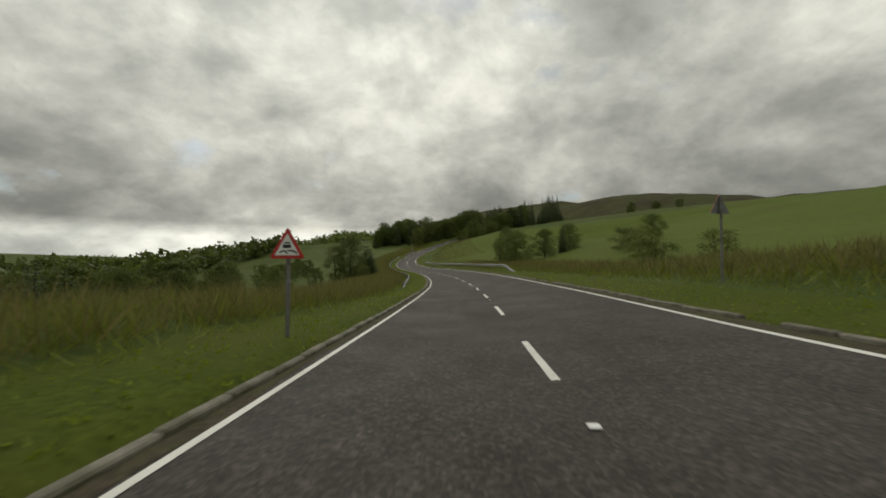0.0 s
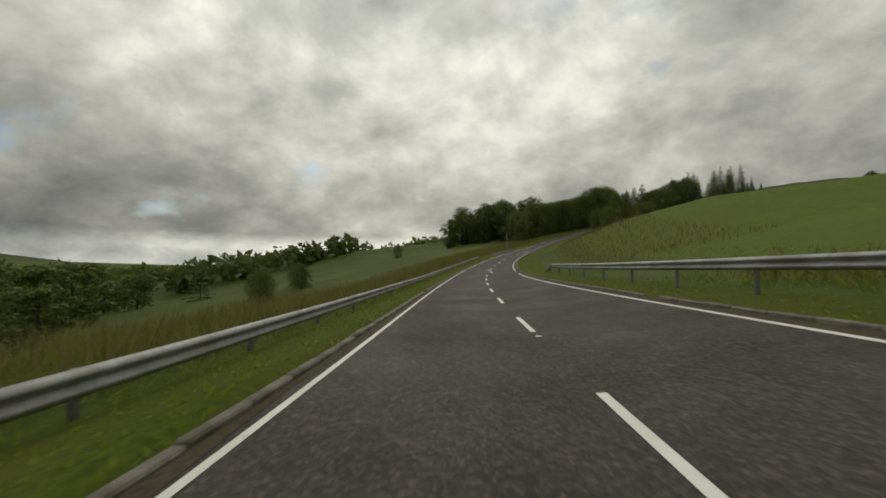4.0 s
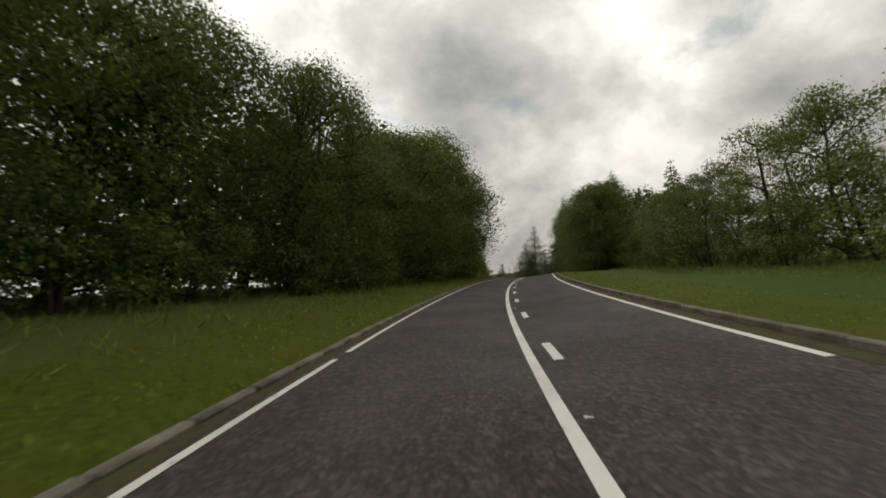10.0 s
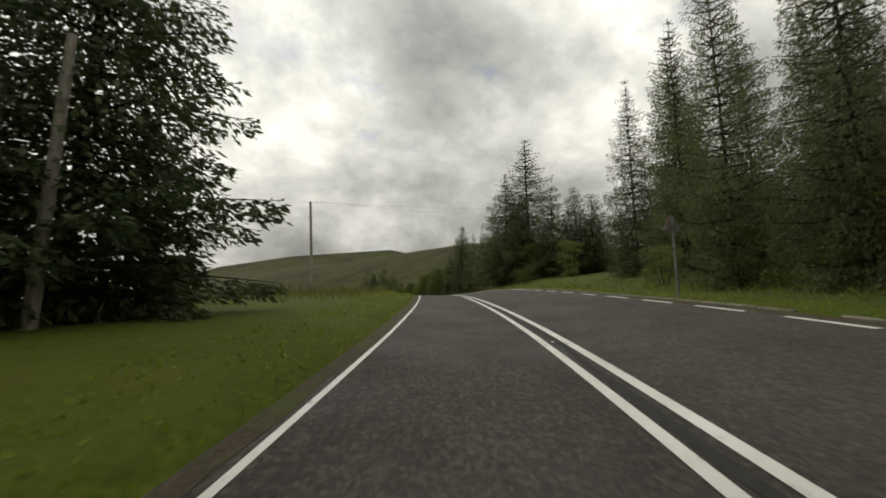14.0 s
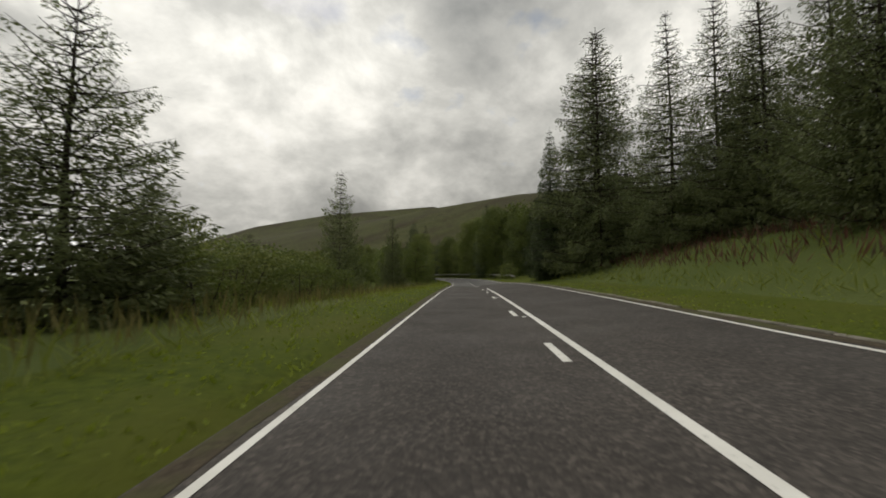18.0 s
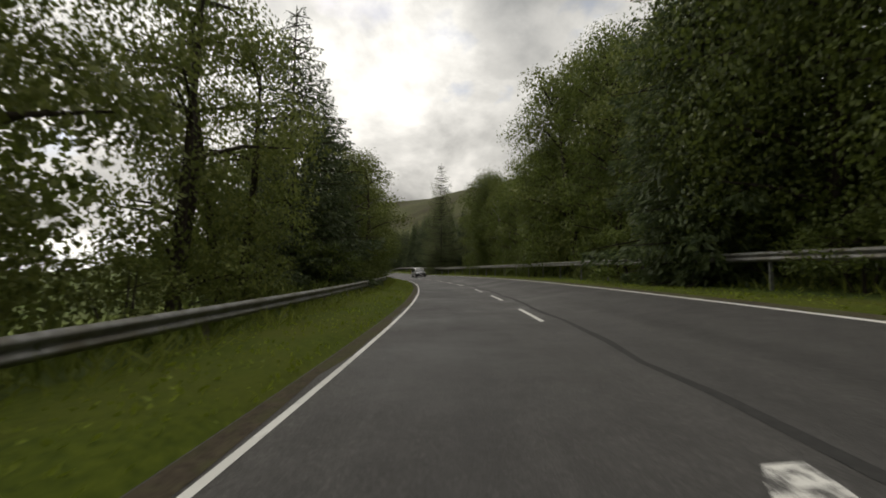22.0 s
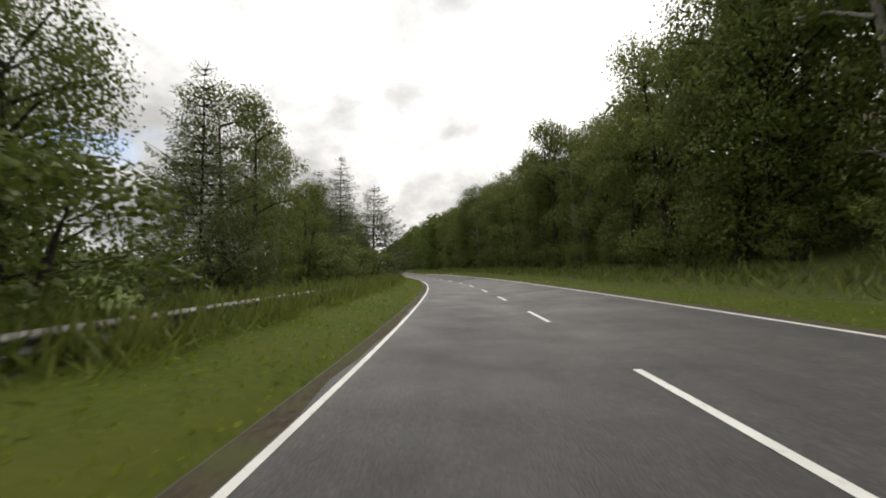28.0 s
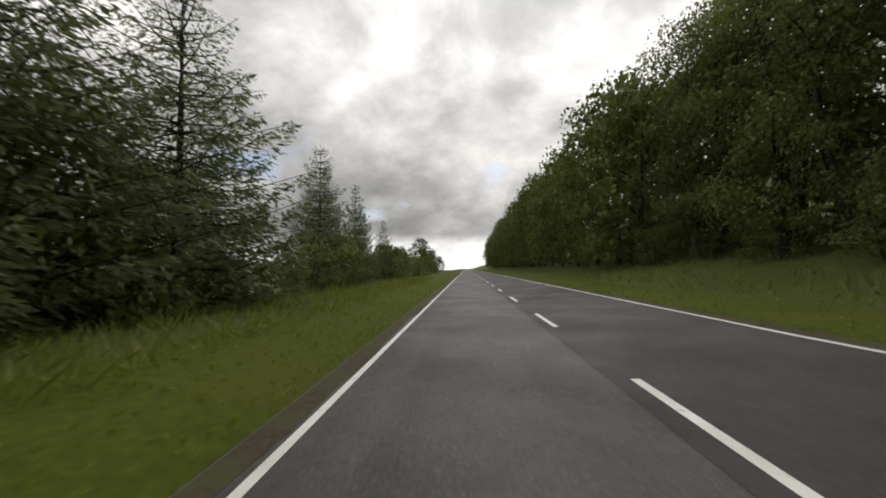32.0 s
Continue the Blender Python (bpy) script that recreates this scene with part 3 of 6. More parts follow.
def dashes(t0, t1, pitch, mark, start, off=centre, width=0.11):
    s = start
    while s > S_(t0):
        s -= pitch
    while s < S_(t1):
        if s > S_(t0) and not any(a < s + mark and s < b for a, b in ARROWS):
            marking("dash", s, s + mark, off, width)
        s += pitch


dashes(-4, 3.1, 6.6, 2.5, 4.8)
dashes(3.1, 8.6, 6.42, 2.4, 70.7)
dashes(20.1, 21.85, 6.6, 2.4, 472.2)
for s0 in (498.4, 505.2, 511.6, 521.3, 528.3, 535.4, 544.4, 552.2, 559.8, 568.1, 575.6, 583.2, 591.7, 599.7, 607.6, 615.4, 623.2, 631.0):
    marking("dash", s0, s0 + 3.2, centre, 0.11)
for s0 in (639.0, 646.2, 653.3, 660.4, 667.6, 675.2, 682.7, 689.5, 696.2, 702.9, 709.2, 715.2, 721.4, 728.2):
    marking("dash", s0, s0 + 2.6, centre, 0.11)
dashes(32.6, 48, 6.78, 2.5, 728.2)
marking("solid_line", S(8.7), 336.3, lambda s: centre(s) + keyed([(8.7, 0.12), (9.2, 0.0), (32, 0.0)], s), 0.13)
dashes(8.9, 12.55, 4.6, 1.2, 202.8, lambda s: centre(s) + 0.33, 0.13)
marking("solid_line", S(12.6), 429.8, lambda s: centre(s) + keyed([(12, 0.40), (14, 0.39), (15, 0.34), (18, 0.40)], s), 0.13)
dashes(15.4, 16.8, 4.6, 1.2, 340.7, lambda s: centre(s) + 0.02, 0.13)
for s0 in (372.5, 378.4, 384.3, 390.2, 396.2, 402.2, 408.1, 416.1, 422.1, 428.1):
    marking("dash", s0, s0 + 1.5, lambda s: centre(s) + 0.02, 0.13)


def bend_arrow(s0, s1, u0, u1):
    """A worn arrow that sends traffic back to its lane: a long curved stroke with a barbed head."""
    s = np.linspace(s0, s1, 9)
    u = u0 + (u1 - u0) * np.linspace(0, 1, 9) ** 1.4
    v, f = strip(s, u - 0.085, u + 0.085, 0.007)
    n = len(v)
    hv, hf = strip(np.linspace(s1 - 0.25, s1 + 0.25, 3), np.array([u1 - 0.36, u1 - 0.26, u1 - 0.1]), np.array([u1 + 0.10, u1 + 0.14, u1 + 0.16]), 0.009)
    part("bend_arrow", mesh_of("bend_arrow", np.concatenate([v, hv]), np.concatenate([f, hf + n]), M_WORN), None, markings)


bend_arrow(133.0, 140.3, 1.55, 0.69)
bend_arrow(179.8, 185.0, 1.0, 0.61)
bend_arrow(442.2, 448.2, 1.66, 1.36)
bend_arrow(484.7, 490.8, 2.5, 2.0)


# dark joints where one width of new surface meets the next; earth between double lines
def seam(t0, t1, off, width):
    s = np.arange(S_(t0), S_(t1), 1.5)
    u = centre(s) + off + 0.05 * np.sin(s * 0.9) + 0.03 * np.sin(s * 2.3)
    w = width * (0.6 + 0.4 * np.sin(s * 0.7) ** 2)
    v, f = strip(s, u - w, u + w, 0.004)
    tagged(new("road_seam", mesh_of("road_seam", v, f, M_SEAM)), "dark tarred joint or earth strip along the road", "road", kind="structure")


seam(20.7, 24.6, 0.42, 0.07)
# earth between the double lines, drawn with the dark joint strip
seam(12.7, 14.7, 0.20, 0.07)
seam(20.75, 21.7, 2.2, 0.035)

# earthy gutters along both edges
for name, col, a, b in (("gutter_left", 0, -0.34, -0.09), ("gutter_right", 2, 0.09, 0.40)):
    s = np.arange(S_(-5), S_(50), 1.2)
    e = lane(s)[col]
    wob = 0.05 * np.sin(s * 0.8) + 0.04 * np.sin(s * 2.1)
    v, f = strip(s, e + a + (wob if col == 2 else 0), e + b + (wob if col == 0 else 0), 0.004)
    tagged(new(name, mesh_of(name, v, f, M_EARTH)), "strip of earth and grit along the road edge", "gutter", kind="structure")


def apron(name, s0, s1, u0, u1, mat, label, lift=0.05):
    """A surfaced place beside the road, following the land."""
    s = np.linspace(s0, s1, 24)
    k = np.linspace(0, 1, 10)
    bulge = np.sin(np.linspace(0, math.pi, 24)) ** 0.5
    u = u0 + (u1 - u0) * k[None, :] * (0.25 + 0.75 * bulge[:, None])
    gs = np.broadcast_to(s[:, None], u.shape)
    x, y = plan(gs, u)
    z = land(gs, u) + lift * np.minimum(1, 2.5 * bulge[:, None] ** 2) * (1 - k[None, :] ** 3) - 0.06 * k[None, :] ** 2 - 0.03 * (bulge[:, None] < 0.05)
    z[:, 0] = road_z(s) + road_lift(s, u[:, 0]) - 0.004
    f = grid_faces(*u.shape)
    tagged(new(name, mesh_of(name, np.stack([x, y, z], -1).reshape(-1, 3), f if u1 > u0 else f[:, ::-1], mat)), label, "lay-by", kind="structure")


apron("layby", S(7.7) + 1, S(8.0) + 11, -2.55, -5.4, M_ROAD, "dark asphalt lay-by beside the kerb")
apron("driveway", 291.0, 305.5, -1.78, -4.0, M_DRIVE, "worn grey tarmac drive entrance", 0.05)
apron("gateway", 450.8, 458.4, -1.75, -4.4, M_EARTH, "worn earthy pull-in before a field gate", 0.04)
apron("field_entrance", S(26.0) + 14, S(26.0) + 24, 6.2, 11.5, M_DRIVE, "muddy tarmac field entrance", 0.10)


# ---------------------------------------------------------------- plants
def tube(points, radii, sides=6):
    """A tapered tube through points: vertices and faces."""
    pts = [Vector(p) for p in points]
    verts, faces = [], []
    for i, (p, r) in enumerate(zip(pts, radii)):
        way = (pts[min(i + 1, len(pts) - 1)] - pts[max(i - 1, 0)]).normalized()
        side = way.orthogonal().normalized()
        other = way.cross(side)
        for k in range(sides):
            a = k / sides * math.tau
            verts.append(p + (side * math.cos(a) + other * math.sin(a)) * r)
    for i in range(len(pts) - 1):
        for k in range(sides):
            a, b = i * sides + k, i * sides + (k + 1) % sides
            faces.append((a, b, b + sides, a + sides))
    return [tuple(v) for v in verts], faces


def joined(pieces):
    verts, faces = [], []
    for v, f in pieces:
        n = len(verts)
        verts += v
        faces += [tuple(i + n for i in q) for q in f]
    return verts, faces


def leaf_quads(rng, pos, along, length, width, facing=None):
    """Pointed leaves or sprays: one diamond each at pos, along a direction, rolled at random or to face a direction."""
    n = len(pos)
    along = along / np.maximum(np.linalg.norm(along, axis=1, keepdims=True), 1e-6)
    ref = rng.normal(size=(n, 3)) if facing is None else facing
    side = np.cross(along, ref)
    side /= np.maximum(np.linalg.norm(side, axis=1, keepdims=True), 1e-6)
    length, width = np.broadcast_to(length, n)[:, None], np.broadcast_to(width, n)[:, None]
    nrm = np.cross(along, side)
    a = pos
    b = pos + along * length * 0.45 + side * width * 0.5 + nrm * width * 0.12
    c = pos + along * length
    d = pos + along * length * 0.45 - side * width * 0.5 + nrm * width * 0.12
    return np.stack([a, b, c, d], 1).reshape(-1, 3), np.arange(4 * n).reshape(n, 4)


def broadleaf(name, seed, h, spread, leaves, leaf, mat, bark, weep=0.0, clear=0.05, label="", stems=1, lumps=44, foot=0.7, loose=0.35, inner=0.35, thick=0.08):
    """A broad-leaved tree: bent stems, limbs, and a lumpy crown of leaf clumps with shady larger sprays inside."""
    rng = np.random.default_rng(seed)
    tree = tagged(new(name), label, "tree" if h > 3 else "bush")
    wood, clumps = [], []
    for j in range(stems):
        turn = j / stems * math.tau + rng.random()
        sway = 0.0 if stems == 1 else 0.14 * spread
        top = Vector((math.cos(turn) * sway * 1.5 + rng.normal(0, 0.02 * h), math.sin(turn) * sway * 1.5 + rng.normal(0, 0.02 * h), h * rng.uniform(0.74, 0.86)))
        bow = Vector((math.cos(turn) * sway + rng.normal(0, 0.02 * h), math.sin(turn) * sway + rng.normal(0, 0.02 * h), h * 0.4))
        foot_at = Vector((math.cos(turn) * sway * 0.3, math.sin(turn) * sway * 0.3, -0.3))
        wood.append(tube([foot_at, (foot_at + bow) / 2, bow, (bow + top) / 2, top], [0.020 * h, 0.016 * h, 0.012 * h, 0.008 * h, 0.002 * h], 7))
        n = lumps // stems
        for k in range(n):
            f = clear + (0.93 - clear) * (k + rng.random()) / n
            full = math.sqrt(max(0.0, 1 - ((f - 0.42) / 0.58) ** 2)) if f > 0.42 else foot + (1 - foot) * f / 0.42
            base = foot_at + (bow - foot_at) * min(1, f / 0.4) if f < 0.4 else bow + (top - bow) * min(1, (f - 0.4) / 0.42)
            ang = k * 2.4 + rng.normal(0, 0.4)
            size = spread * rng.uniform(0.10, 0.19)
            reach = max(0.0, spread * 0.5 * full * rng.uniform(0.72, 1.08) - size * 0.7)
            if k % 4 == 3:
                reach *= 0.45
            tip = Vector((base.x * 0.5 + math.cos(ang) * reach, base.y * 0.5 + math.sin(ang) * reach, max(f * h, size * 0.6)))
            if k % 2 == 0:
                low = base + Vector((0, 0, -0.25 * min(reach, base.z)))
                wood.append(tube([low, (low + tip) / 2 + Vector((0, 0, 0.06 * reach)), tip], [0.007 * h, 0.0045 * h, 0.0015 * h], 4))
            clumps.append((tip, size))
        clumps.append((top + Vector((0, 0, 0.06 * h)), spread * 0.15))
    part("trunk", mesh_of("trunk", *joined(wood), bark), None, tree)
    cen = np.array([tuple(c) for c, _ in clumps])
    rad = np.array([r for _, r in clumps])
    odds = rad ** 2 / (rad ** 2).sum()

    def ball(n, r0, r1):
        pick = rng.choice(len(cen), n, p=odds)
        d = rng.normal(size=(n, 3))
        d[:, 2] = d[:, 2] * 0.9 + 0.25
        d /= np.linalg.norm(d, axis=1, keepdims=True)
        at = cen[pick] + d * (rad[pick] * rng.uniform(r0, r1, n))[:, None] * np.array([1.15, 1.15, 0.85])
        return at, d

    pos, d = ball(leaves, 0.60, 1.04)
    stray = rng.random(leaves) < 0.03
    pos[stray] += d[stray] * (rng.random(stray.sum()) * 0.022 * spread)[:, None]
    if weep:
        hang = rng.random(leaves) < weep
        pos[hang, 2] -= rng.random(hang.sum()) ** 1.5 * 0.13 * h
    along = rng.normal(0, 0.7, (leaves, 3)) + np.array([0, 0, -1.0 if weep else -0.45]) + d * 0.3
    face = d + rng.normal(0, loose, (leaves, 3))
    v, f = leaf_quads(rng, pos, along, leaf * rng.uniform(0.7, 1.4, leaves), leaf * 0.68 * rng.uniform(0.7, 1.3, leaves), face)
    n = int(leaves * inner)
    if n:
        pos, d = ball(n, 0.35, 0.78)
        big = thick * spread ** 0.65 * rng.uniform(0.7, 1.3, n)
        along = rng.normal(0, 1, (n, 3))
        v2, f2 = leaf_quads(rng, pos - along / np.linalg.norm(along, axis=1, keepdims=True) * big[:, None] * 0.5, along, big, big * 0.8, d + rng.normal(0, 0.25, (n, 3)))
        v, f = np.concatenate([v, v2]), np.concatenate([f, f2 + len(v)])
    low = v.reshape(-1, 4, 3)[:, :, 2].min(1) > 0.0
    v = v.reshape(-1, 4, 3)[low].reshape(-1, 3)
    part("crown", mesh_of("crown", v, np.arange(len(v)).reshape(-1, 4), mat, True), None, tree)
    return tree


def conifer(name, seed, h, radius, tiers, per, mat, bark, droop=0.25, sparse=1.0, low=0.06, spray=0.5, label="", hang=0.0, shape=0.9, pack=0.42, slim=0.42, core=0, chip=0.5, upturn=0.0, frond=0.0):
    """A conifer: straight trunk, whorls of boughs that shorten upwards, each with sprays of needles on both sides."""
    rng = np.random.default_rng(seed)
    tree = tagged(new(name), label, "tree")
    wood = [tube([(0, 0, -0.3), (rng.normal(0, 0.01 * h), 0, h * 0.5), (0, 0, h * 0.985)], [0.011 * h, 0.0065 * h, 0.0012 * h], 7)]
    pos, along, size = [], [], []
    for i in range(tiers):
        f = low + (0.985 - low) * (i + rng.uniform(-0.25, 0.25)) / tiers
        f = min(max(f, low), 0.985)
        z = f * h
        reach_t = radius * ((1 - f) / (1 - low)) ** shape * min(1.0, 0.75 + 2.0 * (f - low)) + 0.015 * h
        n = max(4, int(per * (0.6 + 0.4 * (1 - f))))
        for k in range(n):
            if rng.random() > sparse:
                continue
            a = (k + rng.uniform(-0.3, 0.3)) / n * math.tau + i * 1.7
            reach = reach_t * rng.uniform(0.6, 1.2)
            out = np.array([math.cos(a), math.sin(a), 0.0])
            sag = droop * rng.uniform(0.5, 1.3)
            lift = 0.30 * f
            if frond:
                m = max(6, int(frond * (0.75 * reach ** 2 + 0.55 * reach)))
                q = 0.12 + 0.88 * rng.random(m) ** 0.75
            else:
                m = max(2, int(reach / (spray * pack)))
                q = 0.15 + 0.85 * (np.arange(m) + rng.uniform(0.1, 0.9, m)) / m
            p = out[None, :] * (q * reach)[:, None]
            p[:, 2] = z + reach * (lift * q - sag * q ** 1.3 + (0.35 * sag + upturn) * q ** 3)
            if reach > 0.35 and (k % 2 == 0 or frond) and spray < 0.8:
                e = out * reach
                wood.append(tube([(0, 0, z), tuple(out * reach * 0.5 + np.array([0, 0, z + reach * (lift * 0.5 - sag * 0.35)])), (e[0], e[1], z + reach * (lift - 0.65 * sag + upturn))], [0.0035 * h, 0.002 * h, 0.0006 * h], 3))
            cross = np.array([-math.sin(a), math.cos(a), 0.0])
            if frond:
                wing = rng.choice([-1.0, 1.0], m) * rng.random(m) ** 0.8 * (0.40 * (1 - q) + 0.05) * reach
                p = p + cross[None, :] * wing[:, None]
                p[:, 2] -= 0.35 * np.abs(wing) + rng.random(m) ** 2 * hang * spray * 1.6
                pos.append(p)
                along.append(out[None, :] * rng.uniform(0.3, 1.0, (m, 1)) + cross[None, :] * (np.sign(wing) * rng.uniform(0.1, 0.8, m))[:, None] + np.array([0, 0, 0.3 * upturn - 0.35]) + rng.normal(0, 0.22, (m, 3)))
                size.append(spray * rng.uniform(0.6, 1.3, m) * (0.6 + 0.4 * (1 - f)))
                continue
            for sgn in (-1, 1):
                pos.append(p + rng.normal(0, 0.04 * spray, p.shape))
                w = cross[None, :] * sgn * rng.uniform(0.3, 0.9, (m, 1)) + out[None, :] * rng.uniform(0.4, 1.0, (m, 1)) + np.array([0, 0, -0.25]) + rng.normal(0, 0.12, (m, 3))
                along.append(w)
                size.append(spray * rng.uniform(0.6, 1.25, m) * (0.55 + 0.45 * (1 - q)) * (0.5 + 0.5 * (1 - f)))
            if hang:
                keep = rng.random(m) < hang
                pos.append(p[keep])
                along.append(np.array([0, 0, -1.0]) + rng.normal(0, 0.25, (keep.sum(), 3)))
                size.append(spray * rng.uniform(0.5, 1.1, keep.sum()))
    pos, along, size = np.concatenate(pos), np.concatenate(along), np.concatenate(size)
    part("trunk", mesh_of("trunk", *joined(wood), bark), None, tree)
    v, f = leaf_quads(rng, pos, along, size, size * slim)
    if core:
        q = low + (0.93 - low) * (1 - np.sqrt(rng.random(core)))
        r = radius * ((1 - q) / (1 - low)) ** shape * np.minimum(1.0, 0.55 + 2.2 * (q - low)) * np.sqrt(rng.uniform(0.02, 0.80, core))
        a = rng.random(core) * math.tau
        out = np.stack([np.cos(a), np.sin(a), np.zeros(core)], 1)
        big = (chip if core > 1000 else 0.14 * radius) * (1.15 - 0.6 * q) * rng.uniform(0.7, 1.3, core)
        pos = out * r[:, None]
        pos[:, 2] = q * h - droop * 0.3 * r
        v2, f2 = leaf_quads(rng, pos, out + np.array([0, 0, -0.7]) + rng.normal(0, 0.5, (core, 3)), big, big * 0.46, out + np.array([0, 0, 0.8]) + rng.normal(0, 0.3, (core, 3)))
        v, f = np.concatenate([v, v2]), np.concatenate([f, f2 + len(v)])
    part("crown", mesh_of("crown", v, f, mat, True), None, tree)
    return tree


OAKISH = "broad-leaved tree with a dense dark green crown"
BIRCHY = "slender birch with a light open crown"
SPRUCY = "dark green spruce with drooping boughs"
LARCHY = "larch with sparse feathery grey-green boughs"
OAKBARK = dict(mat=M_LEAF, bark=M_BARK, label=OAKISH, inner=0.8, thick=0.040)
WOODY = dict(mat=M_LEAF, bark=M_BARK, label="woodland tree with a rounded dark crown", inner=0.5, thick=0.10)
FAR = dict(mat=M_LEAF, bark=M_BARK, label="distant rounded tree on the hillside", inner=0.5, thick=0.17, lumps=26)
BIRK = dict(mat=M_LEAFLIGHT, label=BIRCHY, weep=0.5, stems=2, inner=0.7, thick=0.040, loose=0.6, foot=0.5)
BUSHY = dict(bark=M_BARK, inner=0.5, thick=0.05, stems=3, lumps=18, foot=0.95, clear=0.0)
SPRUCEY = dict(mat=M_NEEDLE, bark=M_BARK, label=SPRUCY, spray=0.21, low=0.02, slim=0.40, hang=1.0, core=8000, chip=0.20, frond=36)
LARCHEY = dict(mat=M_LARCH, bark=M_BARK, label=LARCHY, spray=0.25, low=0.02, slim=0.30, hang=0.8, core=4500, chip=0.22, upturn=0.22, frond=21)
GREAT = dict(mat=M_LARCH, bark=M_BARK, label=LARCHY, spray=0.29, low=0.03, slim=0.30, hang=1.4, core=6000, chip=0.26, upturn=0.08, frond=14)
PLANTED = dict(mat=M_NEEDLE, bark=M_BARK, label="plantation spruce with a pointed dark crown", spray=0.7, low=0.02, pack=0.45, slim=0.45, core=1800, chip=0.7)
KINDS = {
    "oak": [broadleaf("sycamore_tree", 11, 10, 8.4, 10500, 0.125, lumps=58, **OAKBARK), broadleaf("sycamore_tree", 12, 10, 7.6, 10500, 0.125, lumps=52, **OAKBARK), broadleaf("sycamore_tree", 13, 10, 9.2, 11000, 0.13, lumps=64, **OAKBARK)],
    "tall": [broadleaf("sycamore_tree", 18, 14, 10.0, 16000, 0.125, lumps=84, **OAKBARK), broadleaf("sycamore_tree", 19, 14, 9.2, 16000, 0.125, lumps=84, **OAKBARK)],
    "farwood": [broadleaf("woodland_tree", 14, 10, 8.4, 2400, 0.28, **WOODY), broadleaf("woodland_tree", 15, 10, 7.6, 2400, 0.28, **WOODY)],
    "distant": [broadleaf("distant_tree", 16, 10, 9.0, 900, 0.58, **FAR), broadleaf("distant_tree", 17, 10, 8.0, 900, 0.58, **FAR)],
    "birch": [broadleaf("birch_tree", 21, 10, 5.8, 9500, 0.11, bark=M_PALEBARK, **BIRK), broadleaf("birch_tree", 22, 10, 6.8, 10000, 0.11, bark=M_BARK, **BIRK),
              broadleaf("alder_tree", 23, 10, 6.4, 10000, 0.115, M_LEAFLIGHT, M_BARK, weep=0.15, label="alder tree with a loose mid-green crown", stems=3, inner=0.8, thick=0.042)],
    "bush": [broadleaf("bush", 31, 2.6, 3.6, 2000, 0.095, M_LEAF, label="low rounded roadside bush", **BUSHY), broadleaf("bush", 32, 2.6, 3.2, 2000, 0.09, M_LEAFLIGHT, label="low pale green roadside bush", **BUSHY)],
    "spruce": [conifer("spruce_tree", 41, 12, 3.3, 26, 9, shape=0.8, **SPRUCEY), conifer("spruce_tree", 42, 12, 2.9, 28, 9, droop=0.35, shape=0.85, **SPRUCEY)],
    "farspruce": [conifer("plantation_spruce", 43, 12, 2.9, 24, 8, **PLANTED), conifer("plantation_spruce", 44, 12, 2.6, 24, 8, **PLANTED)],
    "distantspruce": [conifer("distant_spruce", 45, 12, 2.8, 11, 6, M_NEEDLE, M_BARK, label="distant pointed dark plantation spruce", spray=1.9, low=0.02, core=60)],
    "larch": [conifer("larch_tree", 51, 12, 3.7, 26, 9, droop=0.16, sparse=0.9, shape=0.75, **LARCHEY), conifer("larch_tree", 52, 12, 4.2, 25, 9, droop=0.10, sparse=0.88, shape=0.7, **LARCHEY)],
    "greatlarch": [conifer("larch_tree", 53, 20, 6.0, 34, 9, droop=0.18, sparse=0.85, shape=0.72, **GREAT), conifer("larch_tree", 54, 20, 5.4, 34, 9, droop=0.26, sparse=0.85, shape=0.8, **GREAT)],
    "cypress": [conifer("cypress_tree", 61, 6, 2.3, 44, 16, M_CYPRESS, M_BARK, droop=0.1, low=0.01, spray=0.24, label="bushy yellow-green cypress reaching the ground", shape=0.6, pack=0.34, slim=0.4, core=7000, chip=0.22)],
}
PARK = [o for kind in KINDS.values() for o in kind]
used = set()
rng = np.random.default_rng(5)
SIZE = {"distant": 10, "distantspruce": 12, "oak": 10, "tall": 14, "farwood": 10, "birch": 10, "bush": 2.6, "spruce": 12, "farspruce": 12, "larch": 12, "greatlarch": 20, "cypress": 6}


def plant(kind, s, u, h, wide=1.0, variant=None, sink=0.05):
    """Sets one tree of a kind at (s, u), h metres high."""
    kind = "tall" if kind == "oak" and h > 10.5 else "greatlarch" if kind == "larch" and h > 14 else kind
    variant = variant if variant is None or variant < len(KINDS[kind]) else 0
    i = int(rng.integers(len(KINDS[kind]))) if variant is None else variant
    ob = KINDS[kind][i]
    k = h / SIZE[kind]
    w = k * wide * rng.uniform(0.9, 1.1)
    m = Matrix.Translation(place(s, u, -sink)) @ Matrix.Rotation(rng.uniform(0, math.tau), 4, "Z") @ Matrix.Diagonal((w, w * rng.uniform(0.92, 1.08), k, 1))
    if ob.name in used:
        ob = copy_thing(ob, Matrix())
    used.add(ob.name)
    ob.matrix_basis = m
    return ob


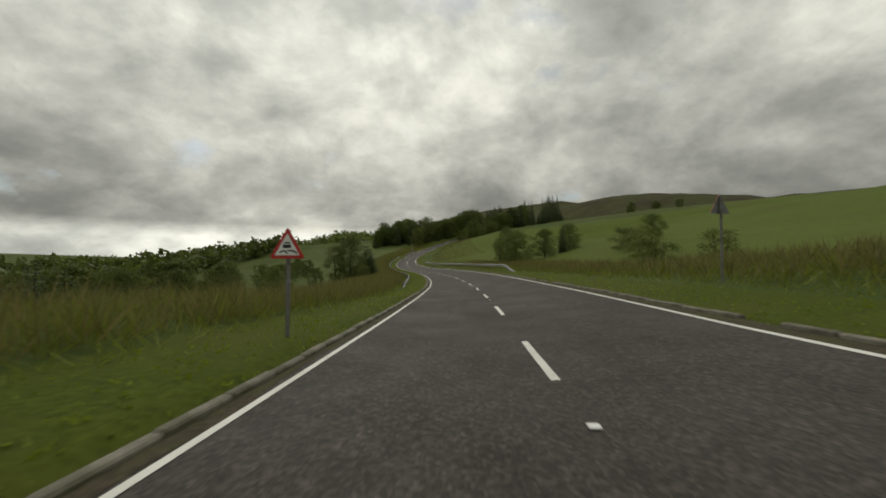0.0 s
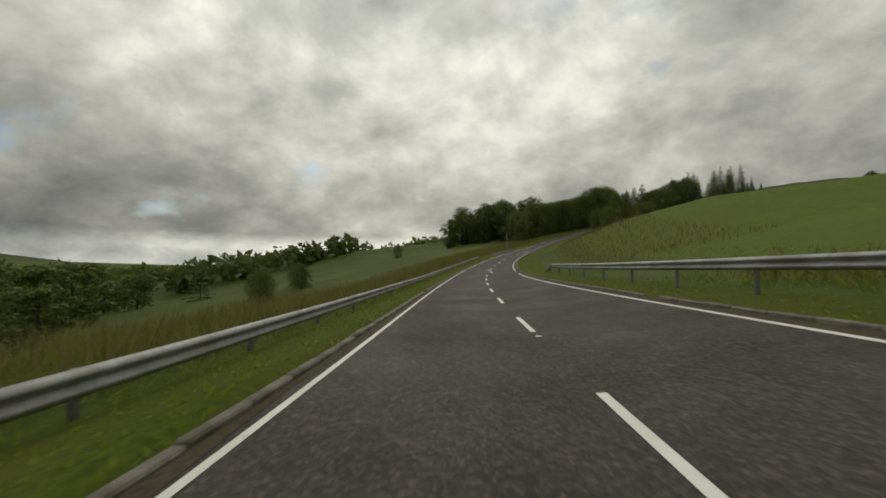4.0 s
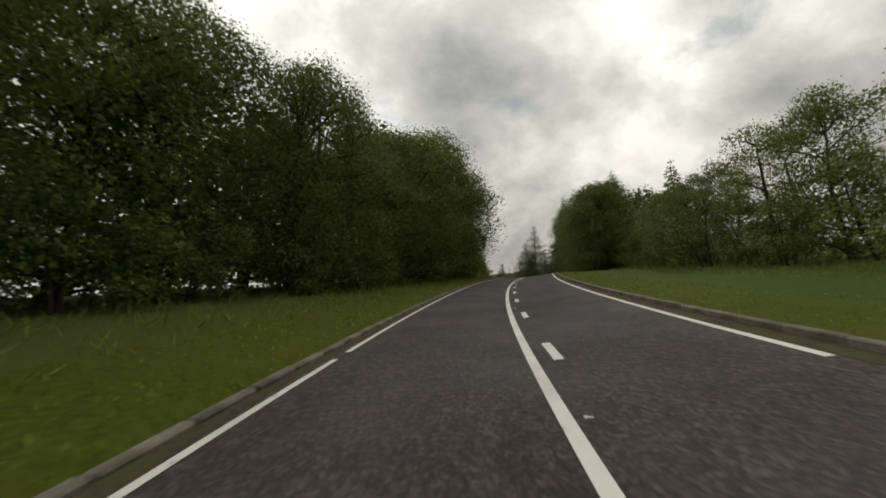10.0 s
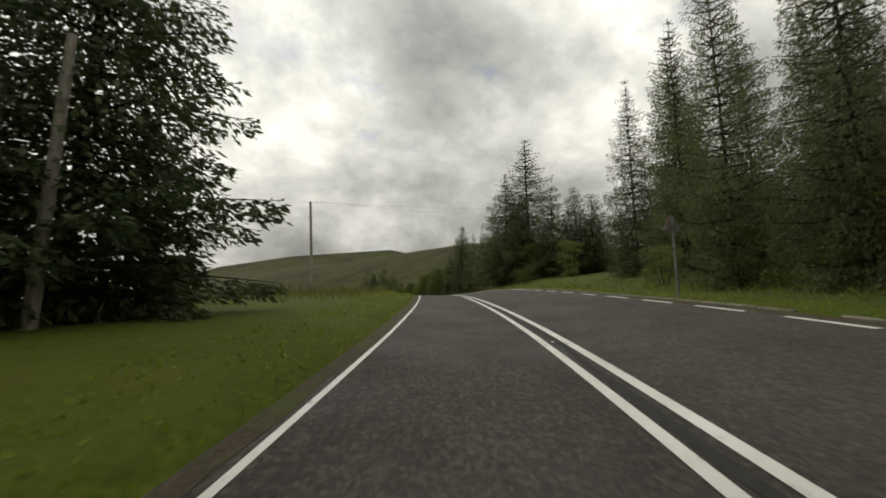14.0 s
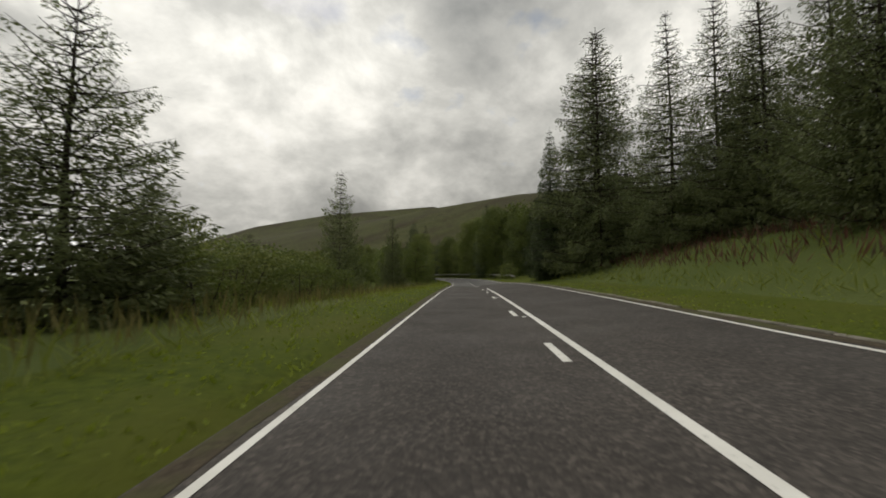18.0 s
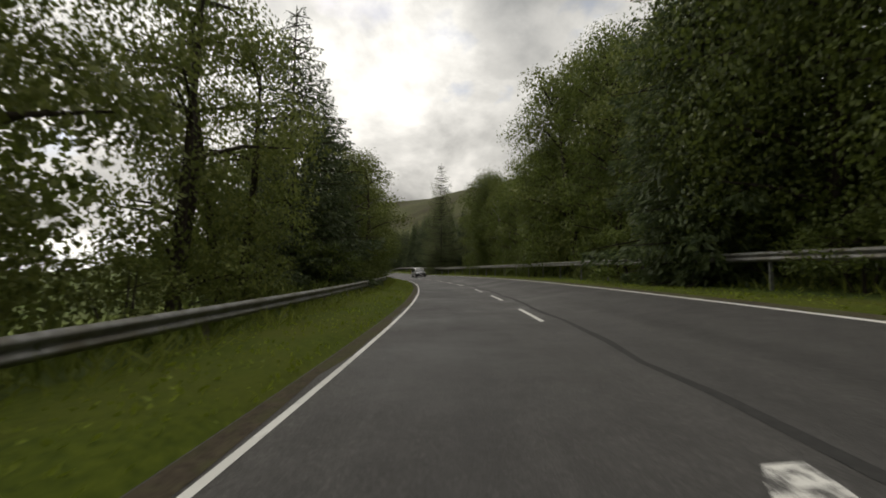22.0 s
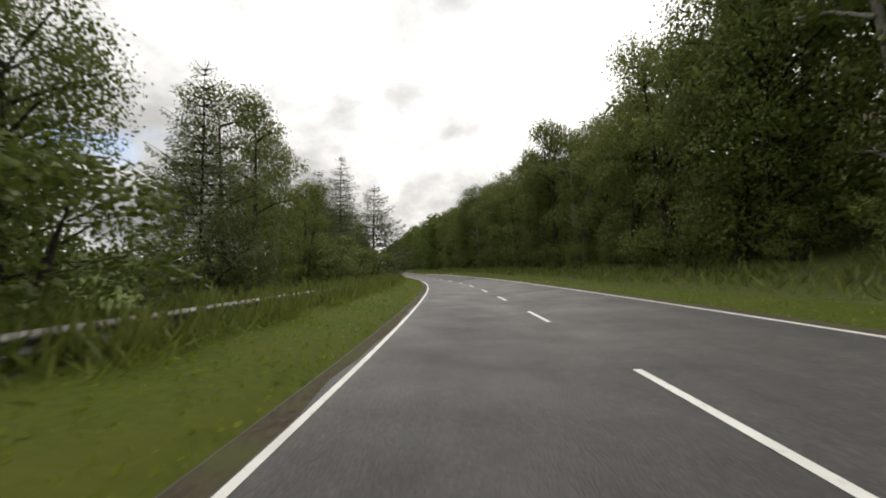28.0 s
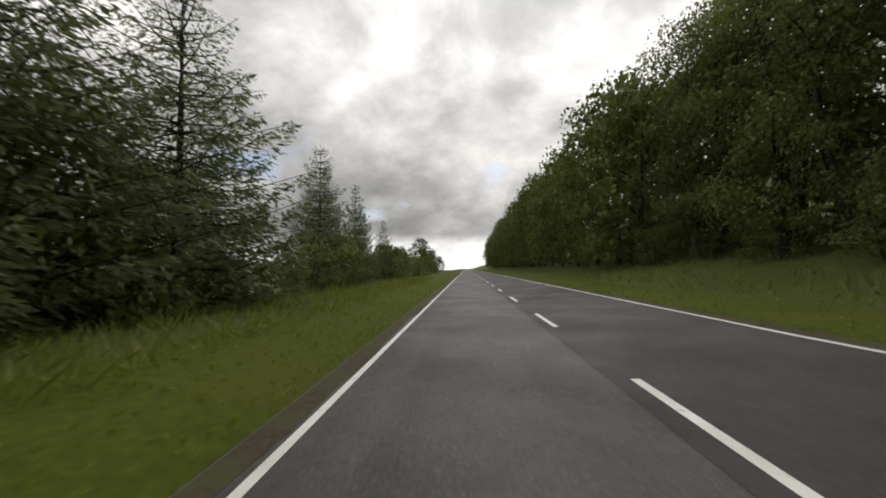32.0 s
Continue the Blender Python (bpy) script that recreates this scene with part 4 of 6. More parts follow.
def wood(t0, t1, u0, u1, kinds, h0, h1, gap, wide=1.0, group="", back=None):
    """A stand of trees along the road between two times of the drive and two offsets; rows behind the first may be of other kinds."""
    s, side = S_(t0), 1 if u1 > u0 else -1
    while s < S_(t1):
        u, row = u0, 0
        while abs(u) <= abs(u1):
            choice = back if back and row else kinds
            k = choice[int(rng.integers(len(choice)))]
            ob = plant(k, s + rng.uniform(-0.4, 0.4) * gap, u + (0.0 if row == 0 else rng.uniform(-0.3, 0.3) * gap), rng.uniform(h0, h1), wide)
            if group:
                tagged(ob, group=group)
            u += side * gap * (1.45 if back else 1.0) * rng.uniform(0.9, 1.3)
            row += 1
            if back and row == 3:
                break
        s += gap * rng.uniform(0.8, 1.2)


# ---------------------------------------------------------------- trees, stretch by stretch
# the open valley at the start
plant("oak", 82.4, -13.0, 8.6, 0.95, 1)
plant("birch", 84.8, -15.8, 7.6, 1.1, 1)
plant("spruce", 86.3, -9.9, 6.4, 1.6, 0)
plant("bush", 88, -12.5, 2.6)
plant("bush", 79, -10.5, 2.4)
plant("oak", 76, 17.6, 6.2, 1.7, 0)
plant("oak", 75, 23.0, 5.4, 1.5, 1)
plant("bush", 72, 15.0, 2.2, 1.3)
plant("oak", 79, 30, 5.4, 1.1, 2)
plant("spruce", 77, 27.5, 6.0, 0.9, 1)
plant("oak", 88, 20, 7.6, 1.0, 1)
plant("birch", 84, 17, 5.0, 1.1, 2)
plant("oak", 72, 43, 4.8, 1.3, 2)
for s, u, h in ((30, 19, 2.4), (36, 18, 2.2), (41, 20, 2.8), (48, 24, 3.2), (55, 27, 3.2), (61, 30, 2.8)):
    plant("bush", s, u, h, 1.3)
for s, u, h in ((60, -22, 4.2), (52, -26, 5.0), (45, -33, 5.5), (66, -30, 6.0), (96, -28, 6), (104, -34, 7), (92, -40, 7), (70, -18, 3.4), (38, -24, 3.6)):
    plant("farwood", s, u, h, 1.1)
# the woods across the valley, far off to the left
wood(1.5, 8.0, -80, -200, ["distant", "distantspruce", "distant"], 8, 12, 12.5, 1.35, "trees of the valley wood")
wood(-3, 6.0, -52, -130, ["distant", "distant", "distantspruce"], 5, 8, 13, 1.4, "trees of the valley wood")
# a row below the bend
for k in range(6):
    plant("farwood", S(6.6) + k * 4.6, -34 - 3.2 * (k % 3) - 1.5 * k, 4.6 + 1.2 * ((k * 7) % 4) / 3, 1.1)
plant("farwood", 211, -57, 5.2, 1.0)
# wood on the left up the climb
for k in range(2, 14):
    plant("farspruce" if k % 2 else "farwood", 210.0 + 2.1 * k, -41.0 + 1.5 * (k % 3) + 0.7 * k, 9.0 + 0.35 * k, 1.1)
wood(9.8, 10.7, -17, -38, ["farwood", "farwood", "farwood", "farspruce"], 11, 13.5, 5.2, 1.0, "trees of the roadside wood")
wood(9.5, 10.1, -11.2, -16, ["oak", "oak", "birch"], 8.0, 9.4, 3.8, 1.05, "trees of the roadside wood", ["farwood"])
wood(10.1, 10.7, -10.6, -16, ["oak", "oak", "birch"], 10.0, 11.6, 3.8, 1.05, "trees of the roadside wood", ["farwood"])
wood(10.7, 12.15, -8.2, -16, ["oak", "oak", "birch"], 9.8, 11.6, 3.8, 1.05, "trees of the roadside wood", ["farwood"])
for s, u, h, w in ((251, -7.2, 12.5, 1.25), (257, -6.7, 14.5, 1.25), (263, -6.8, 14.5, 1.25), (269, -8.2, 14.5, 1.15), (274.5, -8.6, 13.0, 0.9), (275, -8.6, 13.0, 1.15), (279, -9.2, 11.5, 1.0)):
    plant("oak" if s != 274.5 else "spruce", s, u, h, w)
wood(12.75, 13.1, -10, -14, ["birch", "oak"], 4, 5.5, 3.4, 1.0, "trees by the drive", ["farwood"])
for k in range(17):
    t = 9.3 + k * 0.18
    plant("bush", S(t), (-9.0 if t < 10.6 else -6.3) - 0.5 * (k % 3), 2.0 + 0.35 * ((k * 5) % 4), 1.2)
for k in range(8):
    plant("bush", 282.5 + 2.0 * k, -8.6 - 0.4 * (k % 2), 3.8 + 0.5 * ((k * 3) % 4) / 3, 0.95)
for s, u, h in ((S(12.4), -6.6, 3.0), (S(12.6), -7.0, 3.2), (S(12.8), -7.2, 3.4)):
    plant("bush", s, u, h, 1.15)
# right bank of the climb
for s, u, h in ((198, 16.8, 5.6), (203, 15.0, 5.0), (207, 13.0, 6.2), (211, 13.6, 5.6), (215, 15, 5.2)):
    plant("oak", s, u, h, 1.0)
wood(10.0, 11.9, 12.8, 17, ["oak", "birch", "birch"], 5.2, 6.8, 4.4, 1.0, "trees on the bank", ["farwood"])
for k in range(14):
    plant("bush", S(9.9) + 3.4 * k, 11.6 + 0.8 * (k % 2), 2.5 + 0.4 * (k % 3), 1.2)
plant("oak", 215, 15.6, 10.0, 0.62)
plant("oak", 217.5, 17.8, 9.5, 0.65)
plant("oak", 266, 9.4, 9.5, 1.1, 1)
plant("tall", 273.5, 9.4, 10.6, 1.15, 0)
plant("tall", 280, 9.8, 11.5, 1.15, 1)
wood(12.15, 12.6, 9.9, 16, ["oak", "birch"], 9, 11, 3.8, 0.95, "trees of the roadside wood", ["farwood"])
for s, u, h, k in ((310, 10.4, 18.5, "spruce"), (301.3, 10.0, 13.5, "oak"), (296.8, 9.8, 12.5, "oak"), (305.5, 10.6, 14.5, "oak"), (315.5, 11.6, 17, "larch"), (320.5, 12.4, 17.5, "larch"), (325.5, 12.0, 17.0, "larch"), (292, 9.8, 11, "oak")):
    plant(k, s, u, h, 0.9 if s < 313 else 0.55)
wood(12.6, 13.45, 13.2, 20, ["oak", "spruce", "oak"], 12, 15, 4.4, 1.0, "trees of the roadside wood", ["farspruce"])
for k in range(8):
    plant("bush", S(12.2) + 4.6 * k, 8.9 + 0.5 * (k % 2), 2.2 + 0.4 * (k % 3), 1.2)
# garden trees by the drive
plant("cypress", 303.0, -7.6, 5.6, 1.1, 0)
plant("cypress", 298.5, -8.8, 5.8, 1.2, 0)
plant("cypress", 294.5, -9.4, 5.2, 1.2, 0)
plant("spruce", 319.6, -10.8, 17.0, 1.3, 0)
plant("spruce", 314.0, -13.0, 16.0, 1.25, 1)
plant("spruce", 316.7, -17.1, 15.2, 1.0, 1)
plant("spruce", 311.5, -17.6, 13.3, 1.0, 0)
plant("oak", 299, -12.9, 8.2, 0.9)
plant("spruce", 297, -17.5, 12.5, 1.0, 1)
plant("farwood", 290, -15, 7.5, 1.0)
plant("farwood", 284, -16, 7.0, 1.0)
# larches and spruces beside the crest
for s, u, h in ((336, 17, 20), (341, 20, 22), (343.5, 17.5, 19), (338, 24, 21), (345, 23.5, 20), (332, 23, 19), (328.6, 21.3, 14), (333, 28, 20)):
    plant("larch", s, u, h, 0.62)
for s, u, h, k in ((376, 17.0, 25.0, "larch"), (378, 13.8, 20.0, "larch"), (372.5, 15.2, 15, "spruce"), (381, 15.5, 14, "spruce"), (369.7, 19.1, 14.5, "larch"), (364.2, 20.5, 13.0, "spruce"), (366, 24.2, 10, "spruce"), (363, 22.6, 11.5, "larch"), (370, 15.5, 6, "birch"), (360, 18, 5, "birch"), (382, 22, 9, "larch")):
    plant(k, s, u, h, 1.05)
for s, u, h in ((331, 12, 2.2), (325, 12, 2.6), (364, 13, 2.2), (320, 13.5, 3.0)):
    plant("bush", s, u, h, 1.2)
for s, u, h in ((438.2, 8.6, 15.6), (436.0, 12.4, 23.0), (433.2, 11.8, 22.0), (426.3, 14.6, 17.5), (423.6, 16.4, 17.0), (420.8, 17.2, 16.0), (424, 19, 14), (416.0, 17.0, 13.0), (411.5, 14.8, 13.5), (412, 17.5, 14.0)):
    plant("spruce" if s == 438.2 else "larch", s, u, h, 0.8)
# young conifers on the left of the straight
for s, u, h, k, w in ((405.6, -9.4, 8.2, "larch", 1.25), (408.6, -9.6, 4.8, "larch", 1.0), (404, -11.5, 6.4, "spruce", 1.3), (432.7, -11.0, 11.8, "larch", 0.85), (420.5, -12.8, 4.6, "larch", 1.2), (398, -12, 7.0, "larch", 1.0), (392, -10, 5.5, "spruce", 1.0), (443.7, -8.2, 9.0, "larch", 0.75)):
    plant(k, s, u, h, w)
for s, u, h in ((425, -9, 2.2), (413, -9.5, 2.2), (419, -10, 2.6), (396, -9, 2.4), (386, -8, 2.2), (402, -10, 2.4), (408, -7.6, 1.8), (416, -7.8, 1.9)):
    plant("bush", s, u, h, 1.2)
for k in range(14):
    plant("bush", 408 + 2.4 * k, -10.2 - 0.9 * (k % 3), 2.2 + 0.5 * ((k * 3) % 4) if k < 8 else 1.7 + 0.3 * (k % 3), 1.4)
for k in range(12):
    plant("bush", 444 + 2.6 * k, -8.4 - 0.6 * (k % 3), 0.8 + 0.18 * ((k * 3) % 4), 1.6)
# left edge from the valley view to the end of the bends
plant("tall", 473, -8.0, 8.8, 1.15, 0)
plant("tall", 479, -7.8, 6.0, 1.1, 1)
plant("birch", 484, -8.8, 7.0, 1.0, 2)
plant("oak", 489.5, -7.6, 7.4, 0.9, 2)
plant("birch", 475.5, -10.5, 6.5, 1.1, 2)
plant("spruce", 511, -8.2, 16.5, 1.1, 0)
plant("spruce", 518, -8.0, 15.0, 1.0, 1)
wood(21.85, 22.75, -7.2, -15, ["birch", "oak", "birch"], 9, 12, 4.3, 0.9, "trees behind the left barrier", ["farwood"])
wood(23.4, 27.6, -6.4, -16, ["oak", "birch", "oak"], 9, 12, 4.4, 1.1, "trees behind the left barrier", ["farwood"])
wood(27.6, 29.3, -9, -16, ["birch", "larch", "oak"], 7, 10, 4.6, 0.85, "trees behind the left barrier", ["farwood"])
for k in range(26):
    plant("bush", S(21.2) + 6.6 * k, -6.0 - 0.4 * (k % 3), 1.8 + 0.4 * ((k * 3) % 4), 1.15)
# right edge
plant("spruce", 505, 10.6, 20.0, 0.8, 0)
plant("spruce", 483.5, 15.5, 15.4, 0.8, 1)
plant("larch", 490.4, 27, 16.4, 0.8, 0)
plant("spruce", 495.7, 21.4, 19.0, 0.85, 1)
plant("spruce", 498, 18.4, 16.0, 0.8, 0)
for s, u, h in ((485.4, 21.2, 7.6), (480.6, 22.2, 7.8), (474.4, 21.6, 7.6), (469.6, 21.8, 6.4), (465.2, 21.1, 5.4), (477, 18.5, 5), (470.5, 17.5, 4.5)):
    plant("oak", s, u, h, 1.1)
wood(21.8, 22.4, 13.8, 24, ["oak", "oak", "spruce"], 13, 16, 4.5, 0.9, "trees of the right-hand wood", ["farwood"])
wood(22.4, 23.6, 12.0, 20, ["oak", "oak", "birch"], 16, 20, 4.6, 0.85, "trees of the right-hand wood", ["farwood"])
wood(23.6, 24.9, 11.6, 20, ["oak", "birch", "oak"], 12, 15.5, 4.4, 0.9, "trees of the right-hand wood", ["farwood"])
plant("larch", 567, 9.8, 22.0, 0.8, 0)
plant("spruce", 571, 11.2, 17.0, 0.8, 1)
wood(26.45, 28.1, 12.6, 16, ["spruce"], 10.0, 12.5, 3.6, 1.0, "spruces of the right-hand wood", ["farspruce"])
wood(25.0, 25.75, 15.0, 19, ["spruce"], 8.5, 10.0, 3.8, 1.0, "spruces of the right-hand wood", ["farspruce"])
wood(25.75, 26.45, 13.4, 17, ["spruce"], 12.5, 15.5, 3.6, 1.15, "spruces of the right-hand wood", ["farspruce"])
wood(24.9, 25.75, 20, 31, ["farspruce"], 9.0, 11.0, 5.2, 1.1, "spruces of the right-hand wood")
wood(25.75, 26.6, 18, 30, ["farspruce"], 13, 15.5, 5.2, 1.1, "spruces of the right-hand wood")
wood(26.6, 28.1, 19, 30, ["farspruce"], 11, 13, 5.6, 1.0, "spruces of the right-hand wood")
for k in range(14):
    plant("bush", S(21.5) + 5.6 * k, 9.9 + 0.4 * (k % 3), 2.0 + 0.4 * ((k * 3) % 4), 1.2)
wood(28.2, 33.6, 15.2, 19, ["oak", "birch", "birch", "birch"], 12, 18, 4.6, 0.9, "trees of the steep right bank", ["farwood"])
wood(28.4, 33.6, 19, 25, ["farwood"], 13, 16, 6.4, 1.1, "trees of the steep right bank")
wood(33.6, 42, 14.0, 20, ["farwood"], 15, 18, 6.2, 0.85, "trees of the steep right bank")
for k in range(26):
    plant("bush", S(28.3) + 5.4 * k, 13.2 + 0.6 * (k % 3), 1.6 + 0.4 * ((k * 3) % 4), 1.2)
for s, u, h in ((S(25.4), 11, 2.4), (S(26.9), 9.6, 2.2), (S(27.4), 9.8, 2.6)):
    plant("bush", s, u, h, 1.2)
# larches down the left of the last straight
for s, u, h, w in ((675.7, -10.4, 14.6, 0.9), (661.2, -9.8, 9.6, 0.75), (687.6, -7.0, 13.2, 1.3), (690, -9.5, 9.5, 0.9), (681, -10.5, 8.0, 0.9), (703.8, -8.2, 9.2, 1.25), (716.6, -9.2, 12.2, 1.0), (714.4, -11.0, 9.6, 1.0), (721.5, -8.4, 8.8, 1.0), (725.4, -9.0, 12.2, 1.0), (731, -8.6, 10.4, 1.2), (743.7, -8.8, 9.2, 0.8), (750.3, -8.4, 8.2, 0.7), (748, -10, 9.2, 0.75), (756, -9.5, 7.6, 0.7), (764, -9, 7.0, 0.75)):
    plant("larch", s, u, h, w)
for s, u, h in ((671.0, -13.0, 9.0), (677, -13.6, 11.0), (666, -14.5, 8.0), (682, -12, 9.5), (658, -13.5, 8.0), (722, -16.0, 8.0), (716, -14.5, 7.0), (742, -17, 9.0)):
    plant("oak", s, u, h, 0.95)
for k in range(16):
    plant("bush", 654 + 2.4 * k, -7.0 - 1.0 * (k % 3), 2.0 + 0.5 * ((k * 3) % 4), 1.3)
for k in range(12):
    plant("bush", 709 + k * 1.9, -8.4 - 1.3 * (k % 3), 3.0 + 0.5 * ((k * 3) % 4), 1.05)
for k in range(26):
    plant("bush", 676 + k * 5.2, -7.4 - 1.8 * ((k * 5) % 4) / 3, 2.2 + 1.2 * ((k * 3) % 5) / 4, 1.25)
for k in range(12):
    plant("farwood", 775 + k * 9, -9 - 3 * (k % 3), 4.5 + (k % 4), 0.9)
# moor and pasture trees on the hills ahead
wood(17.5, 19.0, 80, 130, ["distant", "distantspruce"], 6, 9, 16, 1.2, "far trees on the hill")
for k in range(9):
    plant("farspruce", 288 + 2.4 * k, 24 + 1.5 * (k % 3) + k * 1.1, 7.5 + (k * 5 % 4), 0.8)
wood(17.0, 21.4, -60, -220, ["distant"], 5, 8, 24, 1.4, "far trees in the valley fields")
for o in PARK:
    if o.name not in used:
        for q in (*o.children_recursive, o):
            bpy.data.objects.remove(q)


# ---------------------------------------------------------------- roadside things
def box_bm(bm, cx, cy, cz, sx, sy, sz, bevel=0.0):
    """Adds a box to a bmesh, its edges rounded by bevel."""
    made = bmesh.ops.create_cube(bm, size=1.0, matrix=Matrix.Translation((cx, cy, cz)) @ Matrix.Diagonal((sx, sy, sz, 1)))
    if bevel:
        edges = list({e for v in made["verts"] for e in v.link_edges})
        bmesh.ops.bevel(bm, geom=edges, offset=bevel, segments=2, affect="EDGES", profile=0.6)


def rod_bm(bm, p, q, r, sides=10, r2=None):
    p, q = Vector(p), Vector(q)
    m = Matrix.Translation((p + q) / 2) @ (q - p).to_track_quat("Z", "Y").to_matrix().to_4x4()
    bmesh.ops.create_cone(bm, cap_ends=True, segments=sides, radius1=r, radius2=r if r2 is None else r2, depth=(q - p).length, matrix=m)


def rod(name, p, q, r, mat, parent, sides=10, r2=None, label=""):
    bm = bmesh.new()
    rod_bm(bm, p, q, r, sides, r2)
    return part(name, bm, mat, parent, label)


def block(name, cx, cy, cz, sx, sy, sz, mat, parent, bevel=0.01, label=""):
    bm = bmesh.new()
    box_bm(bm, cx, cy, cz, sx, sy, sz, bevel)
    return part(name, bm, mat, parent, label)


def stand(name, s, u, label, category, turn=0.0, dz=0.0, group=""):
    """An Empty at the foot of a thing, facing along the road."""
    ob = tagged(new(name), label, category, group)
    ob.matrix_basis = Matrix.Translation(place(s, u, dz)) @ Matrix.Rotation(heading(s) + turn, 4, "Z")
    return ob


def plate(name, corners, y, thick, mat, parent, label="", rounded=0.0):
    """A flat plate from corners (x, z), its face towards -y."""
    bm = bmesh.new()
    front = [bm.verts.new((x, y, z)) for x, z in corners]
    f = bm.faces.new(front)
    r = bmesh.ops.extrude_face_region(bm, geom=[f])
    bmesh.ops.translate(bm, verts=[v for v in r["geom"] if isinstance(v, bmesh.types.BMVert)], vec=(0, thick, 0))
    bmesh.ops.recalc_face_normals(bm, faces=bm.faces)
    if rounded:
        bmesh.ops.bevel(bm, geom=[e for e in bm.edges if abs(e.verts[0].co.y - e.verts[1].co.y) > thick * 0.5], offset=rounded, segments=3, affect="EDGES")
    return part(name, bm, mat, parent, label)


def triangle(size, grow=0.0):
    h = size * 0.866
    c = h / 3
    k = 1 + grow
    return [(-size / 2 * k, -c * k), (size / 2 * k, -c * k), (0, (h - c) * k)]


def shifted(corners, dx, dz):
    return [(x + dx, z + dz) for x, z in corners]


def warning_sign(s, u, top, size, turn, label):
    """A triangular sign on a grey post: red border, white field and a black skidding car over two wavy tracks."""
    sign = stand("road_sign", s, u, label, "road sign", turn)
    rod("post", (0, 0.03, -0.4), (0, 0.03, top - 0.05), 0.038, M_OLDSTEEL, sign, 12)
    mid = top - size * 0.577
    face = plate("red_border", shifted(triangle(size), 0, mid), -0.02, 0.012, M_RED, sign, "red triangular border", 0.03)
    plate("white_field", shifted(triangle(size, -0.30), 0, mid), -0.025, 0.004, M_WHITE, face)
    k = size / 0.62
    for name, pts in (("car_roof", [(-0.055, 0.075), (0.055, 0.075), (0.05, 0.10), (-0.05, 0.10)]), ("car_body", [(-0.075, 0.0), (0.065, 0.0), (0.07, 0.06), (-0.07, 0.06)]),
                      ("track", [(-0.13, -0.085), (-0.05, -0.055), (0.0, -0.10), (0.02, -0.085), (-0.045, -0.03), (-0.13, -0.06)]),
                      ("track", [(0.0, -0.055), (0.10, -0.06), (0.17, -0.10), (0.19, -0.085), (0.11, -0.035), (0.0, -0.035)])):
        plate(name, [(x * k, z * k + mid) for x, z in pts], -0.029, 0.003, M_BLACK, face)
    plate("backing", shifted(triangle(size, -0.02), 0, mid), -0.007, 0.006, M_SIGNBACK, sign)
    for dz in (-0.10, 0.14):
        block("clamp", 0, 0.02, mid + dz * k, 0.16 * k, 0.05, 0.03, M_OLDSTEEL, sign, 0.004)
    return sign


warning_sign(7.0, -3.0, 1.86, 0.62, 0.0, "triangular red and white slippery road sign on a grey post")
warning_sign(13.2, 8.0, 2.75, 0.74, math.pi + 0.25, "back of a triangular road sign on a grey post")
warning_sign(320.7, 6.6, 2.5, 0.60, math.pi, "back of a small road sign on a slim post")


# steel safety barriers
WAVE = [(0.0, 0.155), (-0.035, 0.135), (-0.08, 0.10), (-0.08, 0.06), (-0.02, 0.02), (-0.02, -0.02), (-0.08, -0.06), (-0.08, -0.10), (-0.035, -0.135), (0.0, -0.155)]


def barrier(label, s0, s1, off, top, side, mat, fade0=0.0, fade1=0.0, gaps=()):
    """A corrugated beam on posts. off(s), top(s): its offset, and its height over the road; side: which way its face looks."""
    rail = tagged(new("crash_barrier"), label, "crash barrier")
    step, s, i = 3.6, s0, 0
    while s < s1 - 0.3:
        e = min(s + step, s1)
        if not any(a < s < b for a, b in gaps):
            ks = np.linspace(s - 0.06, e + 0.06, 4)
            verts = []
            for k in ks:
                o, t = float(off(k)), float(top(k))
                if fade0 and k < s0 + fade0:
                    t -= 0.75 * (1 - (k - s0) / fade0)
                if fade1 and k > s1 - fade1:
                    t -= 0.75 * (1 - (s1 - k) / fade1)
                x, y = plan(k, o)
                h = heading(k)
                for a, b in WAVE + WAVE[::-1]:
                    out = a if len(verts) % 20 < 10 else a + 0.006
                    verts.append((float(x) + math.cos(h) * out * side + (0.002 * (i % 2)) * math.cos(h), float(y) + math.sin(h) * out * side, float(road_z(k)) + t - 0.155 + b))
            faces = []
            for j in range(3):
                for q in range(20):
                    faces.append((j * 20 + q, j * 20 + (q + 1) % 20, j * 20 + 20 + (q + 1) % 20, j * 20 + 20 + q))
            part("beam", mesh_of("beam", verts, faces, mat), None, rail)
            o = float(off(s))
            x, y = plan(s, o + 0.10 * side)
            zt, zb = float(road_z(s)) + float(top(s)) - 0.02, float(land(s, o)) - 0.3
            if fade0 and s < s0 + fade0 * 0.6 or zt - zb < 0.4:
                zt = zb + 0.4
            bm = bmesh.new()
            h = heading(s)
            box_bm(bm, 0, 0, (zt + zb) / 2, 0.10, 0.06, zt - zb, 0.008)
            bmesh.ops.transform(bm, matrix=Matrix.Translation((float(x), float(y), 0)) @ Matrix.Rotation(h, 4, "Z"), verts=bm.verts)
            post = part("post", bm, M_OLDSTEEL, rail)
            bm = bmesh.new()
            xb, yb = plan(s, o - 0.022 * side * -1)
            rod_bm(bm, (float(xb) - math.cos(h) * 0.05 * side * -1, float(yb), zt - 0.14), (float(xb) + math.cos(h) * 0.02, float(yb) + math.sin(h) * 0.02, zt - 0.14), 0.018, 8)
            part("bolt", bm, M_OLDSTEEL, post)
        s, i = e, i + 1
    return rail


def table_of(rows):
    return lambda s: float(np.interp(s, [r[0] for r in rows], [r[1] for r in rows]))


